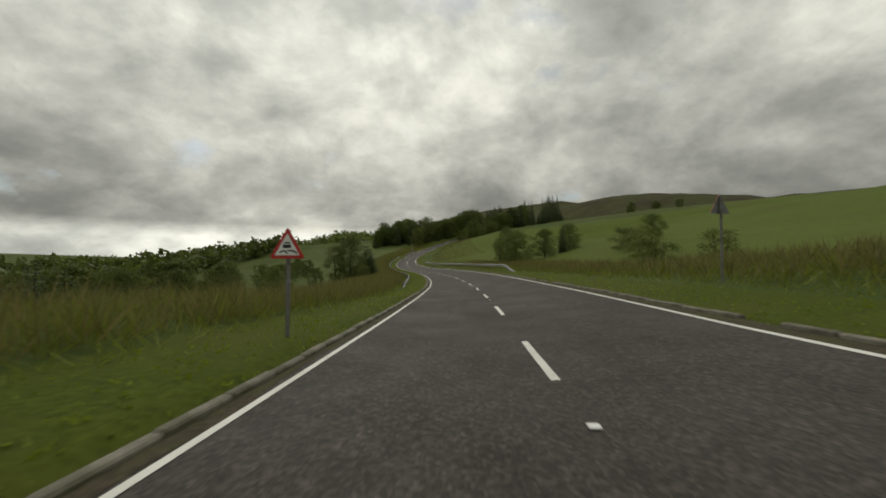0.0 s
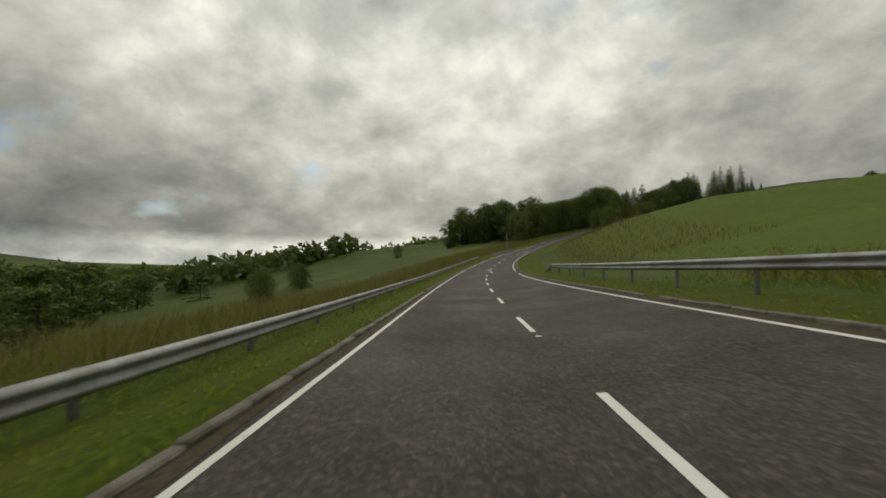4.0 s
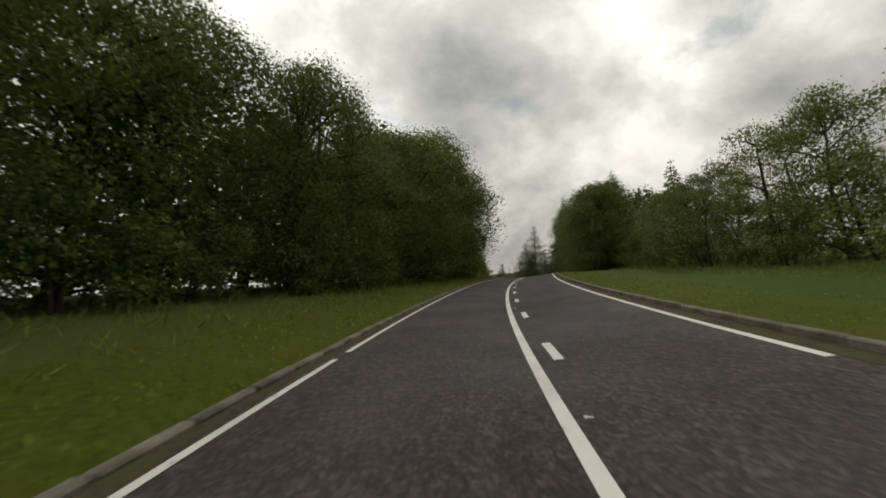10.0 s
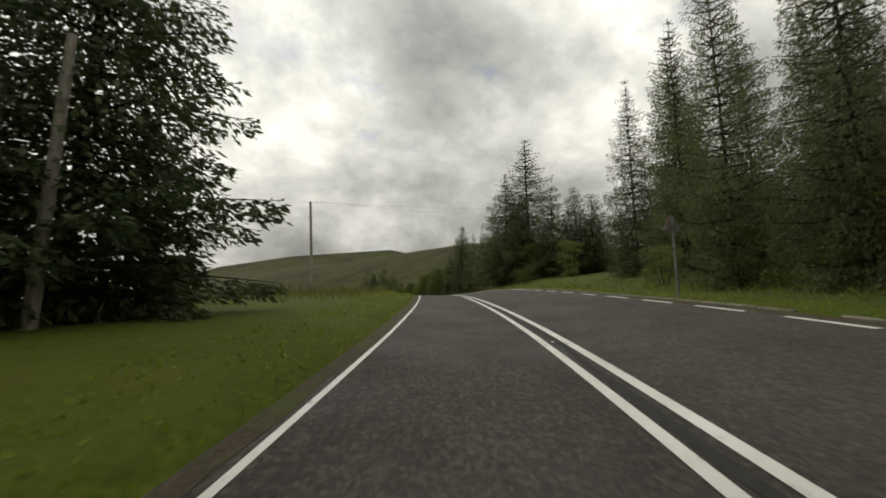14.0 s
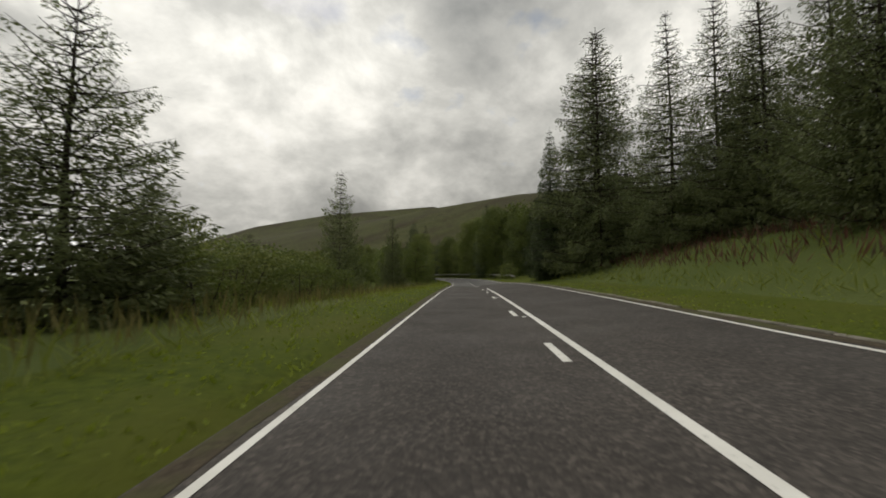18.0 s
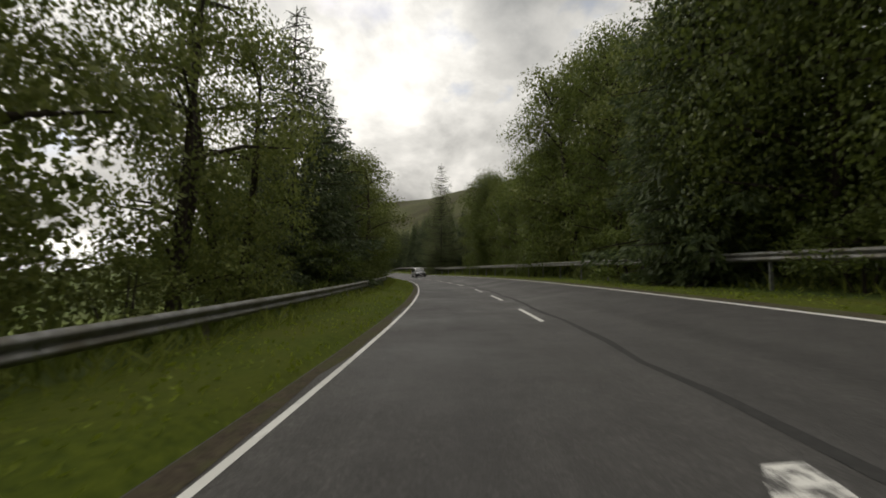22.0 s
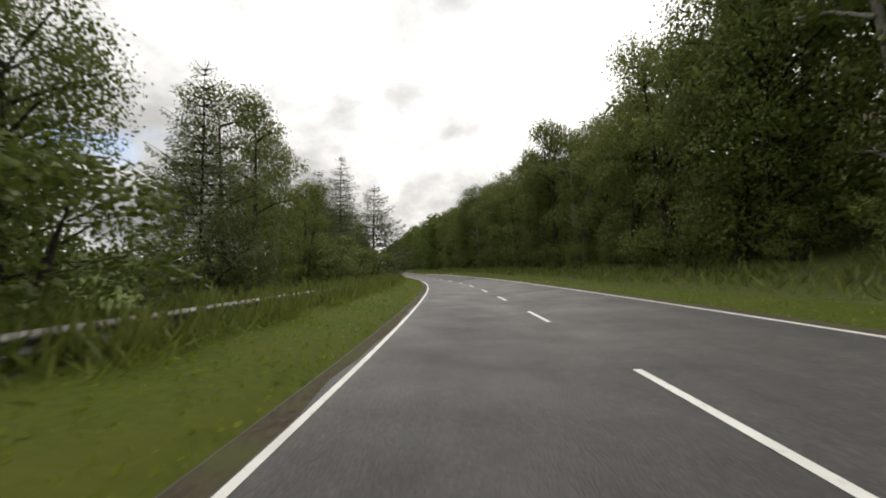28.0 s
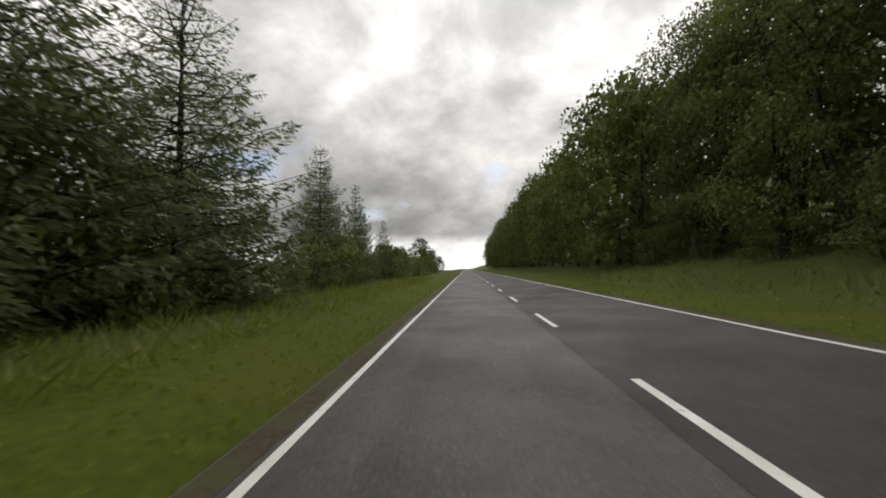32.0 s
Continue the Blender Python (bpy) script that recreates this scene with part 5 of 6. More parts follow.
barrier("galvanised steel crash barrier on short posts in the grass", 31, 163, table_of([(31, -3.9), (50, -3.9), (75, -3.9), (130, -4.1), (163, -4.4)]), table_of([(31, 0.19), (60, 0.17), (100, 0.26), (132, 0.42), (163, 0.50)]), -1, M_STEEL, fade0=5)
barrier("galvanised steel crash barrier above the grass bank", 44, 126, table_of([(44, 7.4), (60, 6.9), (126, 6.3)]), table_of([(44, 1.5), (80, 1.65), (126, 1.3)]), 1, M_STEEL, fade0=4, fade1=4)
barrier("weathered steel crash barrier under overhanging trees", 474, 667, table_of([(474, -4.6), (515, -4.2), (540, -3.8), (562, -3.6), (590, -3.9), (640, -4.6), (667, -4.7)]), table_of([(474, 0.55), (520, 0.70), (600, 0.70), (667, 0.55)]), -1, M_OLDSTEEL, fade0=4, gaps=((645, 652),))
barrier("weathered steel crash barrier along the wooded side", 472, 596, table_of([(472, 9.6), (500, 9.4), (540, 8.8), (596, 7.4)]), table_of([(472, 1.5), (500, 1.8), (540, 1.9), (580, 1.75), (596, 1.4)]), 1, M_OLDSTEEL, fade1=5, gaps=((480, 484),))


# poles and wires
def utility_pole(s, u, h, lean, arm=True):
    pole = stand("utility_pole", s, u, "weathered wooden utility pole in the grass", "pole")
    top = (lean, 0, h)
    rod("pole", (0, 0, -0.5), top, 0.15, M_POLEWOOD, pole, 14, 0.10)
    if arm:
        block("crossarm", lean, 0, h - 0.18, 1.5, 0.09, 0.11, M_POLEWOOD, pole)
        for dx in (-0.66, -0.3, 0.66):
            bm = bmesh.new()
            rod_bm(bm, (lean + dx, 0, h - 0.14), (lean + dx, 0, h + 0.02), 0.016, 8)
            rod_bm(bm, (lean + dx, 0, h - 0.02), (lean + dx, 0, h + 0.10), 0.045, 10, 0.03)
            part("insulator", bm, M_BLACK, pole)
    return pole


POLES = [(292, -12.5, 9.0), (316.9, -9.0, 6.8), (344.8, -10.75, 8.2)]
for i, (s, u, h) in enumerate(POLES):
    utility_pole(s, u, h, (-0.05, -0.05, -0.55)[i], i not in (1, 2))


def wire(a, b, sag, parent):
    pts = [(a + (b - a) * k / 10) - Vector((0, 0, sag * 4 * (k / 10) * (1 - k / 10))) for k in range(11)]
    part("wire", mesh_of("wire", *tube([tuple(p) for p in pts], [0.006] * 11, 4), M_BLACK), None, parent)


wires = tagged(new("power_wires"), "thin black wires strung between wooden poles", "wires")
wire(place(344.8, -11.9, 8.28), place(366, 24, 9.5), 0.5, wires)
wire(place(344.8, -10.7, 8.28), place(369, 16, 10), 0.5, wires)

# weather mast and roadside cabinet by the lay-by
mast = stand("weather_mast", 188.6, -5.3, "slim pale metal weather mast with side arms", "mast")
rod("pole", (0, 0, -0.3), (0, 0, 3.7), 0.045, M_MAST, mast, 12, 0.03)
rod("arm", (0, 0, 2.55), (0.34, 0, 2.48), 0.018, M_MAST, mast)
rod("arm", (0, 0, 2.62), (-0.16, 0, 2.85), 0.018, M_MAST, mast)
block("sensor", 0.36, 0, 2.5, 0.10, 0.08, 0.09, M_SIGNBACK, mast)
block("sensor", -0.16, 0, 2.92, 0.09, 0.09, 0.16, M_SIGNBACK, mast)
rod("tip", (0, 0, 3.7), (0, 0, 3.95), 0.012, M_MAST, mast)
cabinet = stand("roadside_cabinet", 186.9, -4.5, "small grey roadside equipment cabinet on the verge", "cabinet")
body = block("body", 0, 0, 0.40, 0.46, 0.30, 0.84, M_SIGNBACK, cabinet, 0.02)
block("door", 0, -0.155, 0.42, 0.40, 0.012, 0.70, M_SIGNBACK, body, 0.004)
block("lid", 0, 0, 0.835, 0.50, 0.34, 0.035, M_SIGNBACK, cabinet, 0.01)
rod("door_handle", (0.14, -0.17, 0.40), (0.14, -0.17, 0.50), 0.012, M_BLACK, body)

# wheeled bin by the drive, and a cabinet in the weeds
bin_ = stand("wheeled_bin", 303.2, -3.9, "black plastic wheeled rubbish bin beside the drive", "bin", 0.4)
bm = bmesh.new()
box_bm(bm, 0, 0, 0.50, 0.50, 0.56, 0.92, 0.03)
for v in bm.verts:
    if v.co.z < 0.5:
        v.co.x *= 0.84
        v.co.y *= 0.82
part("body", bm, M_BLACK, bin_)
lid = block("lid", 0, 0.0, 1.0, 0.56, 0.62, 0.06, M_BLACK, bin_, 0.025)
rod("handle", (-0.22, 0.34, 0.97), (0.22, 0.34, 0.97), 0.018, M_BLACK, bin_)
for dx in (-0.24, 0.24):
    wheel = rod("wheel", (dx - 0.03, 0.25, 0.10), (dx + 0.03, 0.25, 0.10), 0.10, M_BLACK, bin_, 18)
utility = stand("utility_cabinet", 284.4, -6.3, "pale weathered utility cabinet among roadside weeds", "cabinet")
shell = block("body", 0, 0, 0.36, 0.56, 0.34, 0.92, M_MAST, utility, 0.012)
block("lid", 0, 0, 0.835, 0.60, 0.38, 0.035, M_MAST, utility, 0.01)
block("door", 0, -0.176, 0.36, 0.50, 0.012, 0.74, M_MAST, shell, 0.004)
block("vent", 0.06, -0.186, 0.76, 0.30, 0.008, 0.04, M_BLACK, shell, 0.002, "dark vent slot")
block("lock", 0.19, -0.186, 0.38, 0.03, 0.014, 0.06, M_BLACK, shell, 0.003)

# marker posts at the field entrance
for s, u, h in ((612.5, 9.0, 1.45), (616.8, 8.2, 1.2), (597.5, 8.3, 1.1)):
    mp = stand("marker_post", s, u, "short pale wooden marker post in the verge", "post", group="marker posts at the entrance")
    block("post", 0, 0, h / 2 - 0.2, 0.09, 0.09, h + 0.4, M_POSTWOOD, mp, 0.012)
    block("reflector", 0, -0.05, h - 0.12, 0.06, 0.008, 0.12, M_WHITE, mp, 0.002)


# stock fences
def stock_fence(label, s0, s1, off, gap, h=1.05):
    fence = tagged(new("stock_fence"), label, "fence")
    s, last = s0, None
    tops = []
    while s < s1:
        p = place(s, float(off(s)))
        bm = bmesh.new()
        rod_bm(bm, (p.x, p.y, p.z - 0.4), (p.x + rng.normal(0, 0.03), p.y + rng.normal(0, 0.03), p.z + h * rng.uniform(0.92, 1.08)), 0.055, 8, 0.05)
        part("post", bm, M_POSTWOOD, fence)
        tops.append(p)
        s += gap
    for a, b in zip(tops, tops[1:]):
        for z in (0.35, 0.65, 0.95):
            part("wire", mesh_of("wire", *tube([tuple(a + Vector((0, 0, z))), tuple(b + Vector((0, 0, z)))], [0.006, 0.006], 3), M_OLDSTEEL), None, fence)
    return fence


stock_fence("post and wire stock fence along the top of the bank", 150, 215, table_of([(150, 19), (180, 19.5), (215, 18)]), 3.0)
stock_fence("post and wire stock fence in rough grass", 322, 398, table_of([(322, -12.5), (345, -12.0), (398, -14)]), 3.4)
stock_fence("post and wire stock fence below the verge", 432, 455.6, table_of([(432, -10.5), (446, -9.4), (456, -8.3)]), 3.2)
stock_fence("post and wire stock fence below the verge", 462, 482, table_of([(462, -8.3), (482, -8.0)]), 3.2)


# field gate below the verge
def field_gate(s0, s1, u):
    gate = stand("field_gate", s0, u, "galvanised tubular steel field gate between timber posts", "gate")
    inv = gate.matrix_basis.inverted()
    a, b = Vector((0, 0, 0)), inv @ place(s1, u)
    for p in (a, b):
        rod("gate_post", p + Vector((0, 0, -0.5)), p + Vector((0.02, 0, 1.25)), 0.10, M_POSTWOOD, gate, 12, 0.09)
    way = (b - a).normalized()
    p, q = a + way * 0.22, b - way * 0.16
    for z in (0.18, 0.36, 0.54, 0.72, 0.90, 1.10):
        rod("rail", p + Vector((0, 0, z)), q + Vector((0, 0, z)), 0.022 if z > 1 else 0.016, M_STEEL, gate, 8)
    for e in (p, q, (p + q) / 2):
        rod("upright", e + Vector((0, 0, 0.16)), e + Vector((0, 0, 1.11)), 0.02, M_STEEL, gate, 8)
    rod("brace", p + Vector((0, 0, 0.18)), q + Vector((0, 0, 1.08)), 0.014, M_STEEL, gate, 8)
    for z in (0.3, 0.95):
        block("hinge", b.x, b.y - 0.13, b.z + z, 0.05, 0.10, 0.05, M_BLACK, gate, 0.008)
    block("latch", a.x, a.y + 0.14, a.z + 0.95, 0.04, 0.12, 0.05, M_BLACK, gate, 0.008)


field_gate(456.0, 459.7, -8.2)


# dry stone wall at the edge of the lawn
def stone_wall(s0, s1, u, h):
    wall = stand("stone_wall", s0, u, "low dry stone wall with mossy upright coping stones", "wall")
    inv = wall.matrix_basis.inverted()
    pick = np.random.default_rng(47)
    shapes = []
    for k in range(7):
        bm = bmesh.new()
        box_bm(bm, 0, 0, 0, 1, 1, 1, 0.10)
        for v in bm.verts:
            v.co += Vector(pick.normal(0, 0.045, 3))
        me = bpy.data.meshes.new("stone")
        bm.to_mesh(me)
        bm.free()
        me.materials.append(M_STONE)
        shapes.append(me)
    z = 0.0
    while z < h - 0.01:
        top = z + 0.17 > h - 0.2
        tall = 0.24 if top else pick.uniform(0.13, 0.18)
        s = s0 + pick.uniform(0, 0.2)
        while s < s1:
            long_ = pick.uniform(0.12, 0.24) if top else pick.uniform(0.24, 0.5)
            p = inv @ place(s + long_ / 2, u)
            st = part("stone", shapes[int(pick.integers(7))], None, wall)
            st.matrix_basis = Matrix.Translation(p + Vector((pick.normal(0, 0.015), 0, z + tall / 2 - 0.06))) @ Matrix.Rotation(pick.normal(0, 0.05), 4, "Z") @ Matrix.Rotation(pick.normal(0, 0.12 if top else 0.03), 4, "X") @ Matrix.Diagonal((0.42 - 0.12 * z, long_ * 1.02, tall * pick.uniform(0.96, 1.15) if top else tall * 1.04, 1))
            s += long_
        z += tall
        if top:
            break


stone_wall(305.6, 316.0, -9.4, 1.05)


# reflecting road studs along the middle
stud_bm = bmesh.new()
box_bm(stud_bm, 0, 0, 0.004, 0.10, 0.10, 0.016, 0.005)
stud_me = bpy.data.meshes.new("stud")
stud_bm.to_mesh(stud_me)
stud_bm.free()
stud_me.materials.append(M_WHITE)
studs = tagged(new("road_studs"), "small pale reflecting studs set in the road", "road studs", kind="structure")
for k in range(-1, 46):
    s = 3.4 + 13.2 * k if k < 14 else 187 + 9.2 * (k - 14)
    if s > S(20.2):
        break
    x, y = plan(s, float(centre(s)) + (0.0 if s < 190 else 0.20))
    st = part("stud", stud_me, None, studs)
    st.matrix_basis = Matrix.Translation((float(x), float(y), float(road_z(s)) + 0.012)) @ Matrix.Rotation(heading(s), 4, "Z")


# ---------------------------------------------------------------- the oncoming car
def loft(name, rings, mat, parent, label=""):
    """A closed body through rings of points."""
    n = len(rings[0])
    verts = [p for r in rings for p in r]
    faces = [(i * n + k, i * n + (k + 1) % n, (i + 1) * n + (k + 1) % n, (i + 1) * n + k) for i in range(len(rings) - 1) for k in range(n)]
    faces += [tuple(range(n))[::-1], tuple((len(rings) - 1) * n + k for k in range(n))]
    return part(name, mesh_of(name, verts, faces, mat), None, parent, label)


def people_carrier(s, u, turn):
    car = stand("people_carrier", s, u, "dark grey people carrier standing in the far lane", "car", turn)
    car.location.z = float(road_z(s) + road_lift(s, u))
    tilt = float(road_lift(s, u + 0.5) - road_lift(s, u - 0.5))
    car.matrix_basis = Matrix.Translation(car.location) @ Matrix.Rotation(heading(s), 4, "Z") @ Matrix.Rotation(-math.atan(tilt) * 0.8, 4, "Y") @ Matrix.Rotation(turn, 4, "Z")
    rings = []
    for y, lo, hi, w in ((-2.20, 0.42, 0.86, 0.74), (-2.12, 0.30, 0.98, 0.83), (-1.6, 0.24, 1.00, 0.885), (-0.6, 0.22, 0.99, 0.90), (0.6, 0.22, 0.97, 0.90), (1.2, 0.23, 0.95, 0.89), (1.75, 0.25, 0.86, 0.86), (2.08, 0.30, 0.74, 0.78), (2.22, 0.38, 0.62, 0.62)):
        rings.append([(-w * 0.90, y, lo), (-w, y, lo + 0.12), (-w, y, (lo + hi) / 2 + 0.05), (-w * 0.965, y, hi - 0.04), (-w * 0.88, y, hi), (0, y, hi + 0.03), (w * 0.88, y, hi), (w * 0.965, y, hi - 0.04), (w, y, (lo + hi) / 2 + 0.05), (w, y, lo + 0.12), (w * 0.90, y, lo), (0, y, lo - 0.02)])
    body = loft("body", rings, M_CARPAINT, car)
    cab = []
    for y, lo, hi, wl, wh in ((-2.10, 0.94, 1.00, 0.80, 0.76), (-1.98, 0.95, 1.42, 0.82, 0.66), (-1.75, 0.95, 1.56, 0.83, 0.64), (-0.8, 0.95, 1.63, 0.84, 0.64), (0.1, 0.94, 1.61, 0.84, 0.63), (0.55, 0.94, 1.50, 0.83, 0.62), (1.05, 0.93, 1.20, 0.82, 0.66), (1.40, 0.90, 0.95, 0.80, 0.72)):
        cab.append([(-wl, y, lo), (-(wl + wh) / 2, y, (lo + hi) / 2), (-wh - 0.02, y, hi - 0.05), (-wh * 0.8, y, hi), (0, y, hi + 0.02), (wh * 0.8, y, hi), (wh + 0.02, y, hi - 0.05), ((wl + wh) / 2, y, (lo + hi) / 2), (wl, y, lo)])
    cabin = loft("cabin", cab, M_CARPAINT, car)

    def pane(name, corners):
        part(name, mesh_of(name, corners, [tuple(range(len(corners)))], M_GLASS, True), None, cabin)

    for sx in (-1, 1):
        def side_x(z):
            return sx * (0.852 - (z - 0.95) * 0.30)
        for y0, y1, y0t, y1t in ((-1.92, -1.15, -1.78, -1.15), (-1.08, -0.12, -1.08, -0.12), (-0.05, 0.98, -0.05, 0.45)):
            c = [(side_x(1.0), y0, 1.0), (side_x(1.0), y1, 1.0), (side_x(1.50), y1t, 1.50), (side_x(1.50), y0t, 1.50)]
            pane("side_window", c if sx > 0 else c[::-1])
        rod("roof_rail", (sx * 0.60, -1.6, 1.645), (sx * 0.60, 0.1, 1.655), 0.018, M_ALLOY, cabin)
        block("side_strip", sx * 0.905, -0.2, 0.98, 0.02, 3.2, 0.03, M_ALLOY, body, 0.006, "thin bright trim strip")
        mirror = block("door_mirror", sx * 0.98, 0.72, 1.02, 0.20, 0.12, 0.15, M_CARPAINT, car, 0.04)
        block("tail_lamp", sx * 0.77, -2.10, 0.98, 0.16, 0.10, 0.36, M_LAMPRED, body, 0.03, "red tail lamp")
        block("headlamp", sx * 0.66, 2.02, 0.68, 0.30, 0.22, 0.16, M_LAMPCLEAR, body, 0.05, "clear headlamp")
        for y in (-1.32, 1.38):
            wheel = tagged(new("wheel"), "")
            wheel.parent = car
            arch = rod("wheel_arch", (sx * 0.62, y, 0.33), (sx * 0.907, y, 0.33), 0.375, M_BLACK, car, 28)
            rod("tyre", (sx * 0.70, y, 0.32), (sx * 0.915, y, 0.32), 0.325, M_TYRE, wheel, 32)
            bm = bmesh.new()
            rod_bm(bm, (sx * 0.90, y, 0.32), (sx * 0.922, y, 0.32), 0.06, 16)
            for k in range(7):
                a = k / 7 * math.tau
                rod_bm(bm, (sx * 0.915, y, 0.32), (sx * 0.922, y + 0.205 * math.cos(a), 0.32 + 0.205 * math.sin(a)), 0.026, 6)
            ringp = [(sx * 0.918, y + 0.215 * math.cos(k / 24 * math.tau), 0.32 + 0.215 * math.sin(k / 24 * math.tau)) for k in range(25)]
            for p, q in zip(ringp, ringp[1:]):
                rod_bm(bm, p, q, 0.02, 5)
            part("rim", bm, M_ALLOY, wheel, "spoked alloy rim")
    pane("windscreen", [(0.74, 1.36, 0.985), (-0.74, 1.36, 0.985), (-0.60, 0.62, 1.50), (0.60, 0.62, 1.50)])
    pane("rear_window", [(-0.70, -2.085, 1.05), (0.70, -2.085, 1.05), (0.60, -2.0, 1.40), (-0.60, -2.0, 1.40)])
    block("grille", 0, 2.22, 0.52, 0.70, 0.05, 0.16, M_BLACK, body, 0.02)
    plate_ = block("number_plate", 0, 2.25, 0.40, 0.52, 0.02, 0.11, M_WHITE, body, 0.004)
    block("plate_bar", 0, 2.262, 0.40, 0.40, 0.004, 0.05, M_BLACK, plate_, 0.001)
    block("rear_plate", 0, -2.22, 0.74, 0.52, 0.02, 0.11, M_WHITE, body, 0.004)
    return car


people_carrier(561.0, 3.83, math.pi)


# ---------------------------------------------------------------- kerbs
kerb_bm = bmesh.new()
box_bm(kerb_bm, 0, 0, -0.04, 0.13, 0.90, 0.26)
bmesh.ops.bevel(kerb_bm, geom=list(kerb_bm.edges), offset=0.02, segments=1, affect="EDGES")
kerb_me = bpy.data.meshes.new("kerbstone")
kerb_bm.to_mesh(kerb_me)
kerb_bm.free()
kerb_me.materials.append(M_KERB)


def kerb(label, s0, s1, col, off, sunk, singles=True):
    """A row of kerbstones along one edge of the road."""
    row = tagged(new("kerb"), label, "kerb", kind="structure")
    s = s0
    while s < s1:
        if rng.random() > 0.03:
            u = float(lane(s)[col]) + off
            x, y = plan(s, u)
            z = float(road_z(s) + road_lift(s, u)) - sunk + rng.normal(0, 0.006)
            st = part("kerbstone", kerb_me, None, row)
            st.matrix_basis = Matrix.Translation((float(x), float(y), z)) @ Matrix.Rotation(heading(s) + rng.normal(0, 0.008), 4, "Z") @ Matrix.Rotation(float(np.interp(s, WAY, GRADE)), 4, "X")
        s += 0.915
    return row


kerb("weathered concrete kerb half sunk in the verge", -2, 262, 0, -0.32, 0.035)
kerb("weathered concrete kerb half sunk in the verge", 4, 125, 2, 0.40, 0.03)
kerb("weathered concrete kerb half sunk in the verge", 125.4, 275, 2, 0.40, 0.0)
kerb("broken concrete kerb overgrown with grass", 300, 460, 2, 0.48, 0.065)


# ---------------------------------------------------------------- grass
# surfaced places where no grass grows: from, to, and the offsets between
BARE = [(451.8, 457.6, -3.8, -1.5), (S(7.7) + 0.5, S(8.0) + 11.5, -5.0, -2.0), (291.5, 304.5, -5.0, -1.5), (S(26.0) + 14, S(26.0) + 24, 5, 11)]


def blades(name, label, n, s_range, d_range, side, h_range, width, mat, seed, bunch=0.5, lean=0.8, flat=1.0):
    """Blades of grass scattered along one side of the road, in uneven bunches; distances are from the road's edge."""
    g = np.random.default_rng(seed)
    s = g.uniform(S_(s_range[0]), S_(s_range[1]), n)
    d = d_range[0] + (d_range[1] - d_range[0]) * g.random(n) ** flat
    l, c, r, _ = lane(s)
    u = (l - 0.38 - d) if side < 0 else (r + 0.42 + d)
    wave = np.sin(s * 1.7 + 2 * np.sin(u * 2.1)) * np.sin(u * 1.3 + np.sin(s * 0.6)) * 0.5 + 0.5
    keep = g.random(n) < (1 - bunch) + bunch * wave
    for a, b, lo, hi in BARE:
        keep &= ~((s > a) & (s < b) & (u > lo) & (u < hi))
    if h_range[0] > 0.2:
        keep &= ~((s > 286) & (s < 327) & (u < 0) & (u > -8.5))
    s, u, wave = s[keep], u[keep], wave[keep]
    n = len(s)
    x, y = plan(s, u)
    z = land(s, u) - 0.02
    h = g.uniform(*h_range, n) * (0.6 + 0.6 * wave)
    along = np.stack([g.normal(0, lean, n), g.normal(0, lean, n), np.ones(n)], 1)
    v, f = leaf_quads(g, np.stack([x, y, z], 1), along, h, width * g.uniform(0.7, 1.4, n))
    return tagged(new(name, mesh_of(name, v, f, mat, True)), label, "grass", kind="stuff")


blades("verge_grass", "short trodden grass along the verge", 62000, (-0.5, 33.5), (0.0, 2.3), -1, (0.05, 0.13), 0.04, M_SHORT, 71)
blades("verge_grass", "short trodden grass along the verge", 52000, (-0.2, 33.5), (0.0, 3.0), 1, (0.05, 0.12), 0.045, M_SHORT, 72)
blades("long_grass", "long rough green grass", 42000, (-0.5, 20.0), (1.9, 9), -1, (0.25, 0.55), 0.03, M_GRASS, 73, 0.7, flat=1.4)
blades("long_grass", "long rough green grass", 42000, (20.0, 34.0), (1.6, 5.5), -1, (0.25, 0.6), 0.03, M_GRASS, 74, 0.6, flat=1.2)
blades("long_grass", "long rough green grass", 14000, (-0.3, 4.8), (2.8, 11), 1, (0.25, 0.6), 0.035, M_GRASS, 75, 0.7, flat=1.4)
blades("long_grass", "long rough green grass", 18000, (4.8, 13.5), (5.2, 13), 1, (0.2, 0.45), 0.035, M_GRASS, 83, 0.7, flat=1.3)
blades("long_grass", "long rough green grass", 40000, (13.5, 34.0), (2.8, 11), 1, (0.25, 0.6), 0.035, M_GRASS, 84, 0.7, flat=1.4)
blades("seed_grass", "tall straw-coloured seeding grass", 40000, (-0.6, 7.4), (2.6, 13), -1, (0.6, 1.1), 0.03, M_STRAW, 76, 0.75, 0.4, 1.5)
blades("long_grass", "long rough green grass", 34000, (-0.5, 7.4), (2.7, 8), -1, (0.35, 0.8), 0.035, M_GRASS, 86, 0.6, 0.5, 1.2)
blades("seed_grass", "tall straw-coloured seeding grass", 13000, (7.2, 9.4), (2.6, 11), -1, (0.5, 0.95), 0.035, M_STRAW, 88, 0.75, 0.4, 1.3)
blades("long_grass", "long rough green grass", 14000, (7.2, 9.8), (2.2, 9), -1, (0.35, 0.75), 0.035, M_GRASS, 89, 0.6, 0.5, 1.2)
blades("seed_grass", "tall straw-coloured seeding grass", 15000, (-0.2, 4.6), (3.4, 12), 1, (0.6, 1.1), 0.045, M_STRAW, 77, 0.75, 0.4)
blades("long_grass", "long rough green grass", 12000, (-0.2, 4.6), (3.2, 12), 1, (0.35, 0.8), 0.05, M_GRASS, 87, 0.6, 0.5)
blades("seed_grass", "tall straw-coloured seeding grass", 12000, (13.8, 20.6), (2.4, 10), -1, (0.45, 0.9), 0.04, M_STRAW, 78, 0.75, 0.2)
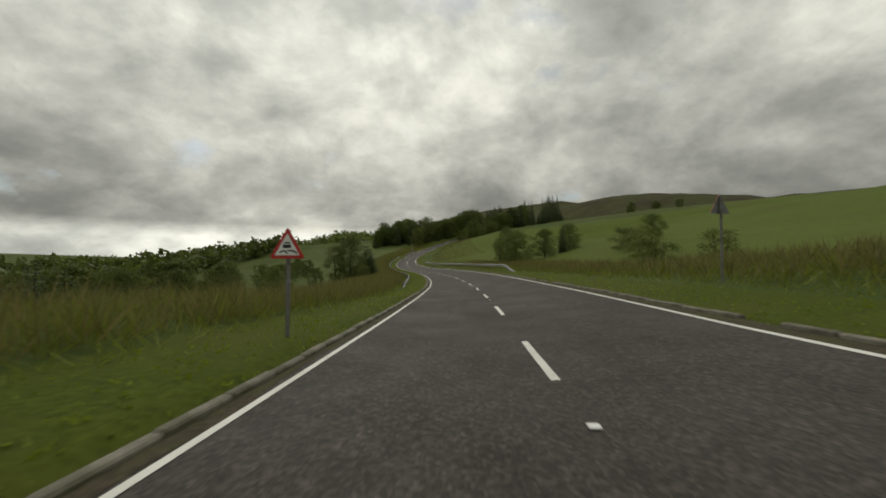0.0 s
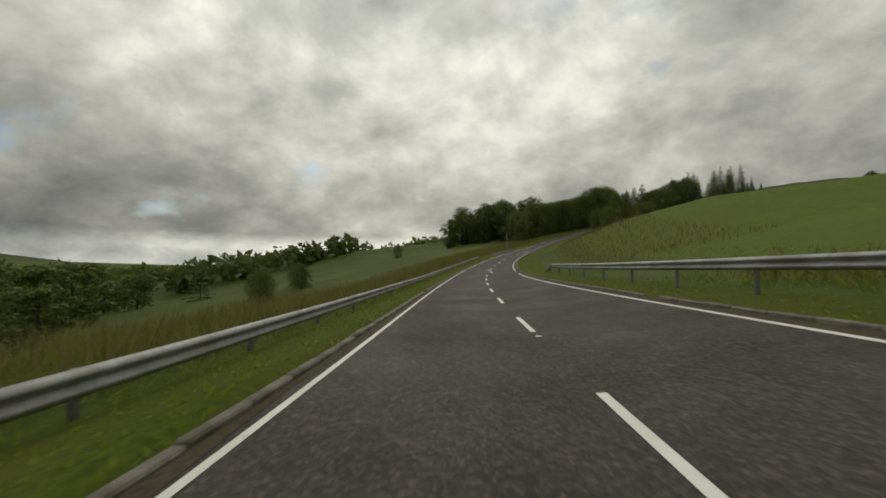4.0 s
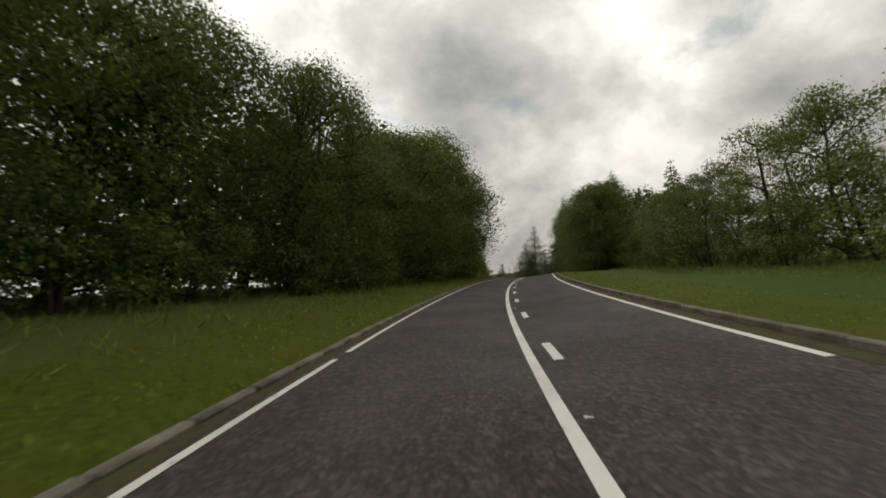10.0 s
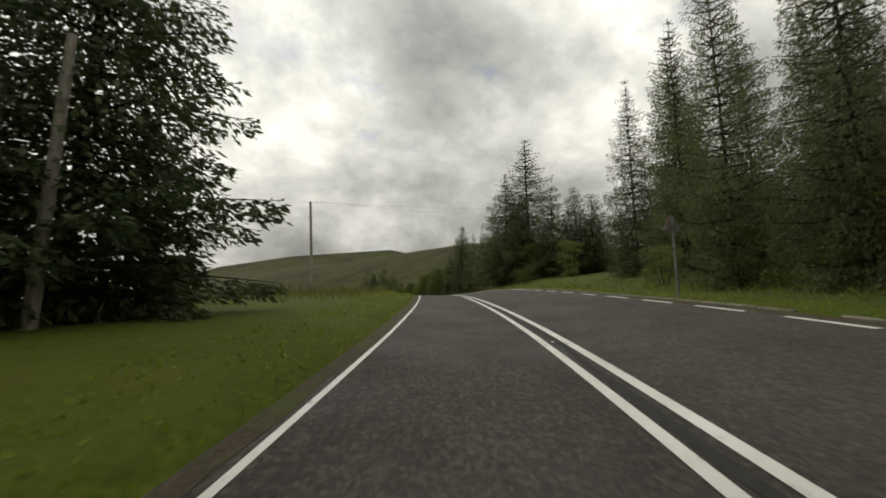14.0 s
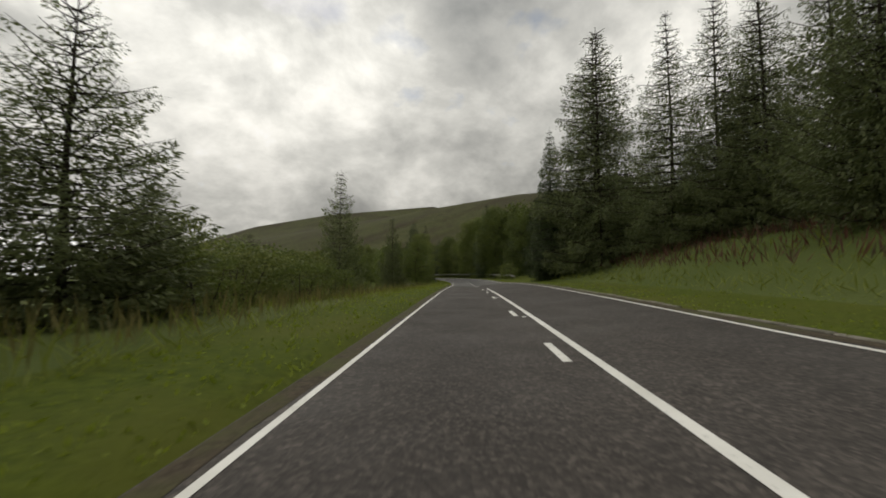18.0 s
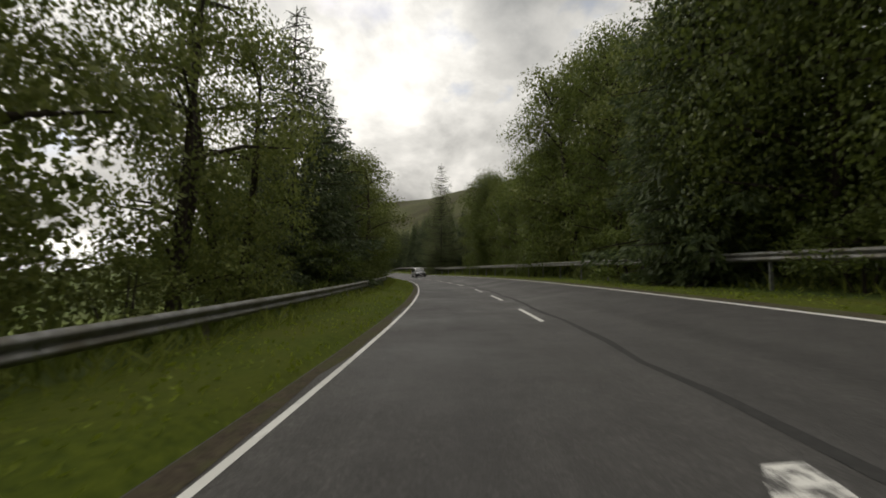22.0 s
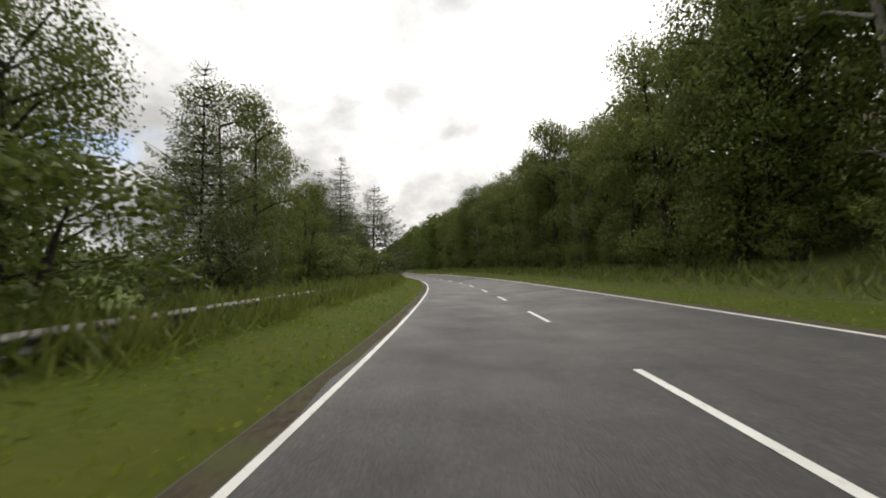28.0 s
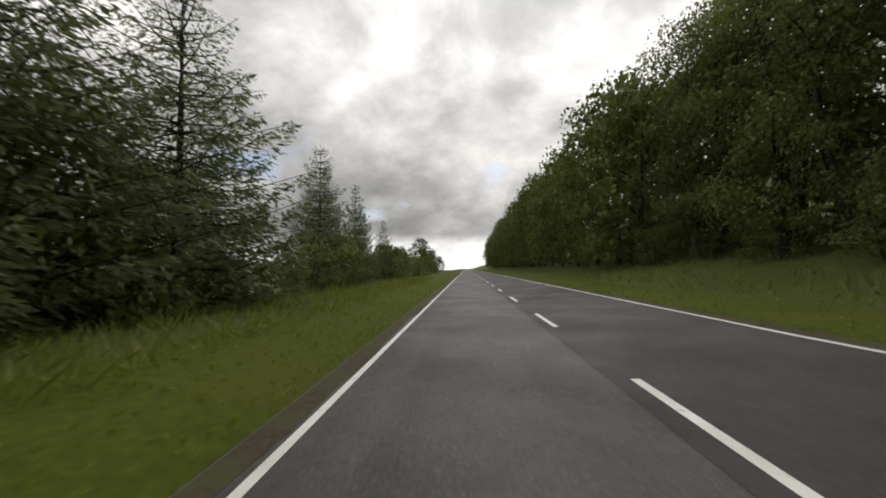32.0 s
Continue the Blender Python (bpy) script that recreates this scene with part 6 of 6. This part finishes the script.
blades("seed_grass", "tall straw-coloured seeding grass", 9000, (5.6, 9.8), (6, 20), 1, (0.35, 0.7), 0.05, M_STRAW, 79, 0.8, 0.2)
blades("willowherb", "tall reddish willowherb gone to seed", 5200, (17.8, 20.6), (5.5, 12), 1, (0.45, 0.95), 0.06, M_WEED, 80, 0.85, 0.3)
blades("nettles", "dark green nettles and weeds below the barrier", 9000, (21.0, 29.2), (2.6, 4.6), -1, (0.3, 0.9), 0.12, M_LEAF, 81, 0.8, 0.5)
blades("nettles", "dark green nettles and weeds along the bank", 8000, (20.4, 32.5), (3.6, 7.0), 1, (0.3, 0.9), 0.12, M_LEAFLIGHT, 82, 0.8, 0.5)
blades("roadside_weeds", "tall green weeds grown up through the barrier", 14000, (27.6, 30.2), (1.9, 4.2), -1, (0.35, 0.85), 0.05, M_LEAFLIGHT, 85, 0.8, 0.35)


# ---------------------------------------------------------------- far woods on the slopes, too small to tell apart
def far_woods(name, label, n, s0, s1, u0, u1, seed, cover):
    g = np.random.default_rng(seed)
    s, u = g.uniform(s0, s1, n), u0 + (u1 - u0) * g.random(n) ** 1.3
    mask = np.sin(s * 0.021 + 1.7 * np.sin(u * 0.013)) * np.cos(u * 0.017 + 0.8 * np.sin(s * 0.011)) * 0.5 + 0.5
    keep = mask < cover
    s, u = s[keep], u[keep]
    n = len(s)
    x, y = plan(s, u)
    foot = np.stack([x, y, land(s, u)], 1)
    h = g.uniform(7, 13, n)
    k = 22
    d = g.normal(size=(n, k, 3))
    d /= np.linalg.norm(d, axis=2, keepdims=True)
    pos = foot[:, None, :] + d * h[:, None, None] * np.array([0.42, 0.42, 0.45]) * g.uniform(0.75, 1.0, (n, k, 1))
    pos[:, :, 2] += 0.5 * h[:, None]
    size = (np.repeat(h, k) * g.uniform(0.3, 0.5, n * k))
    v, f = leaf_quads(g, pos.reshape(-1, 3), g.normal(size=(n * k, 3)) + np.array([0, 0, -0.4]), size, size * 0.7, d.reshape(-1, 3) + g.normal(0, 0.3, (n * k, 3)))
    tagged(new(name, mesh_of(name, v, f, M_LEAF, True)), label, "woods", kind="stuff")


far_woods("distant_woods", "dark mixed woods on the far side of the valley", 2000, -60, 330, -150, -620, 91, 0.78)
far_woods("distant_woods", "dark woods and hedges on the valley slopes", 1300, 380, 800, -170, -560, 92, 0.5)
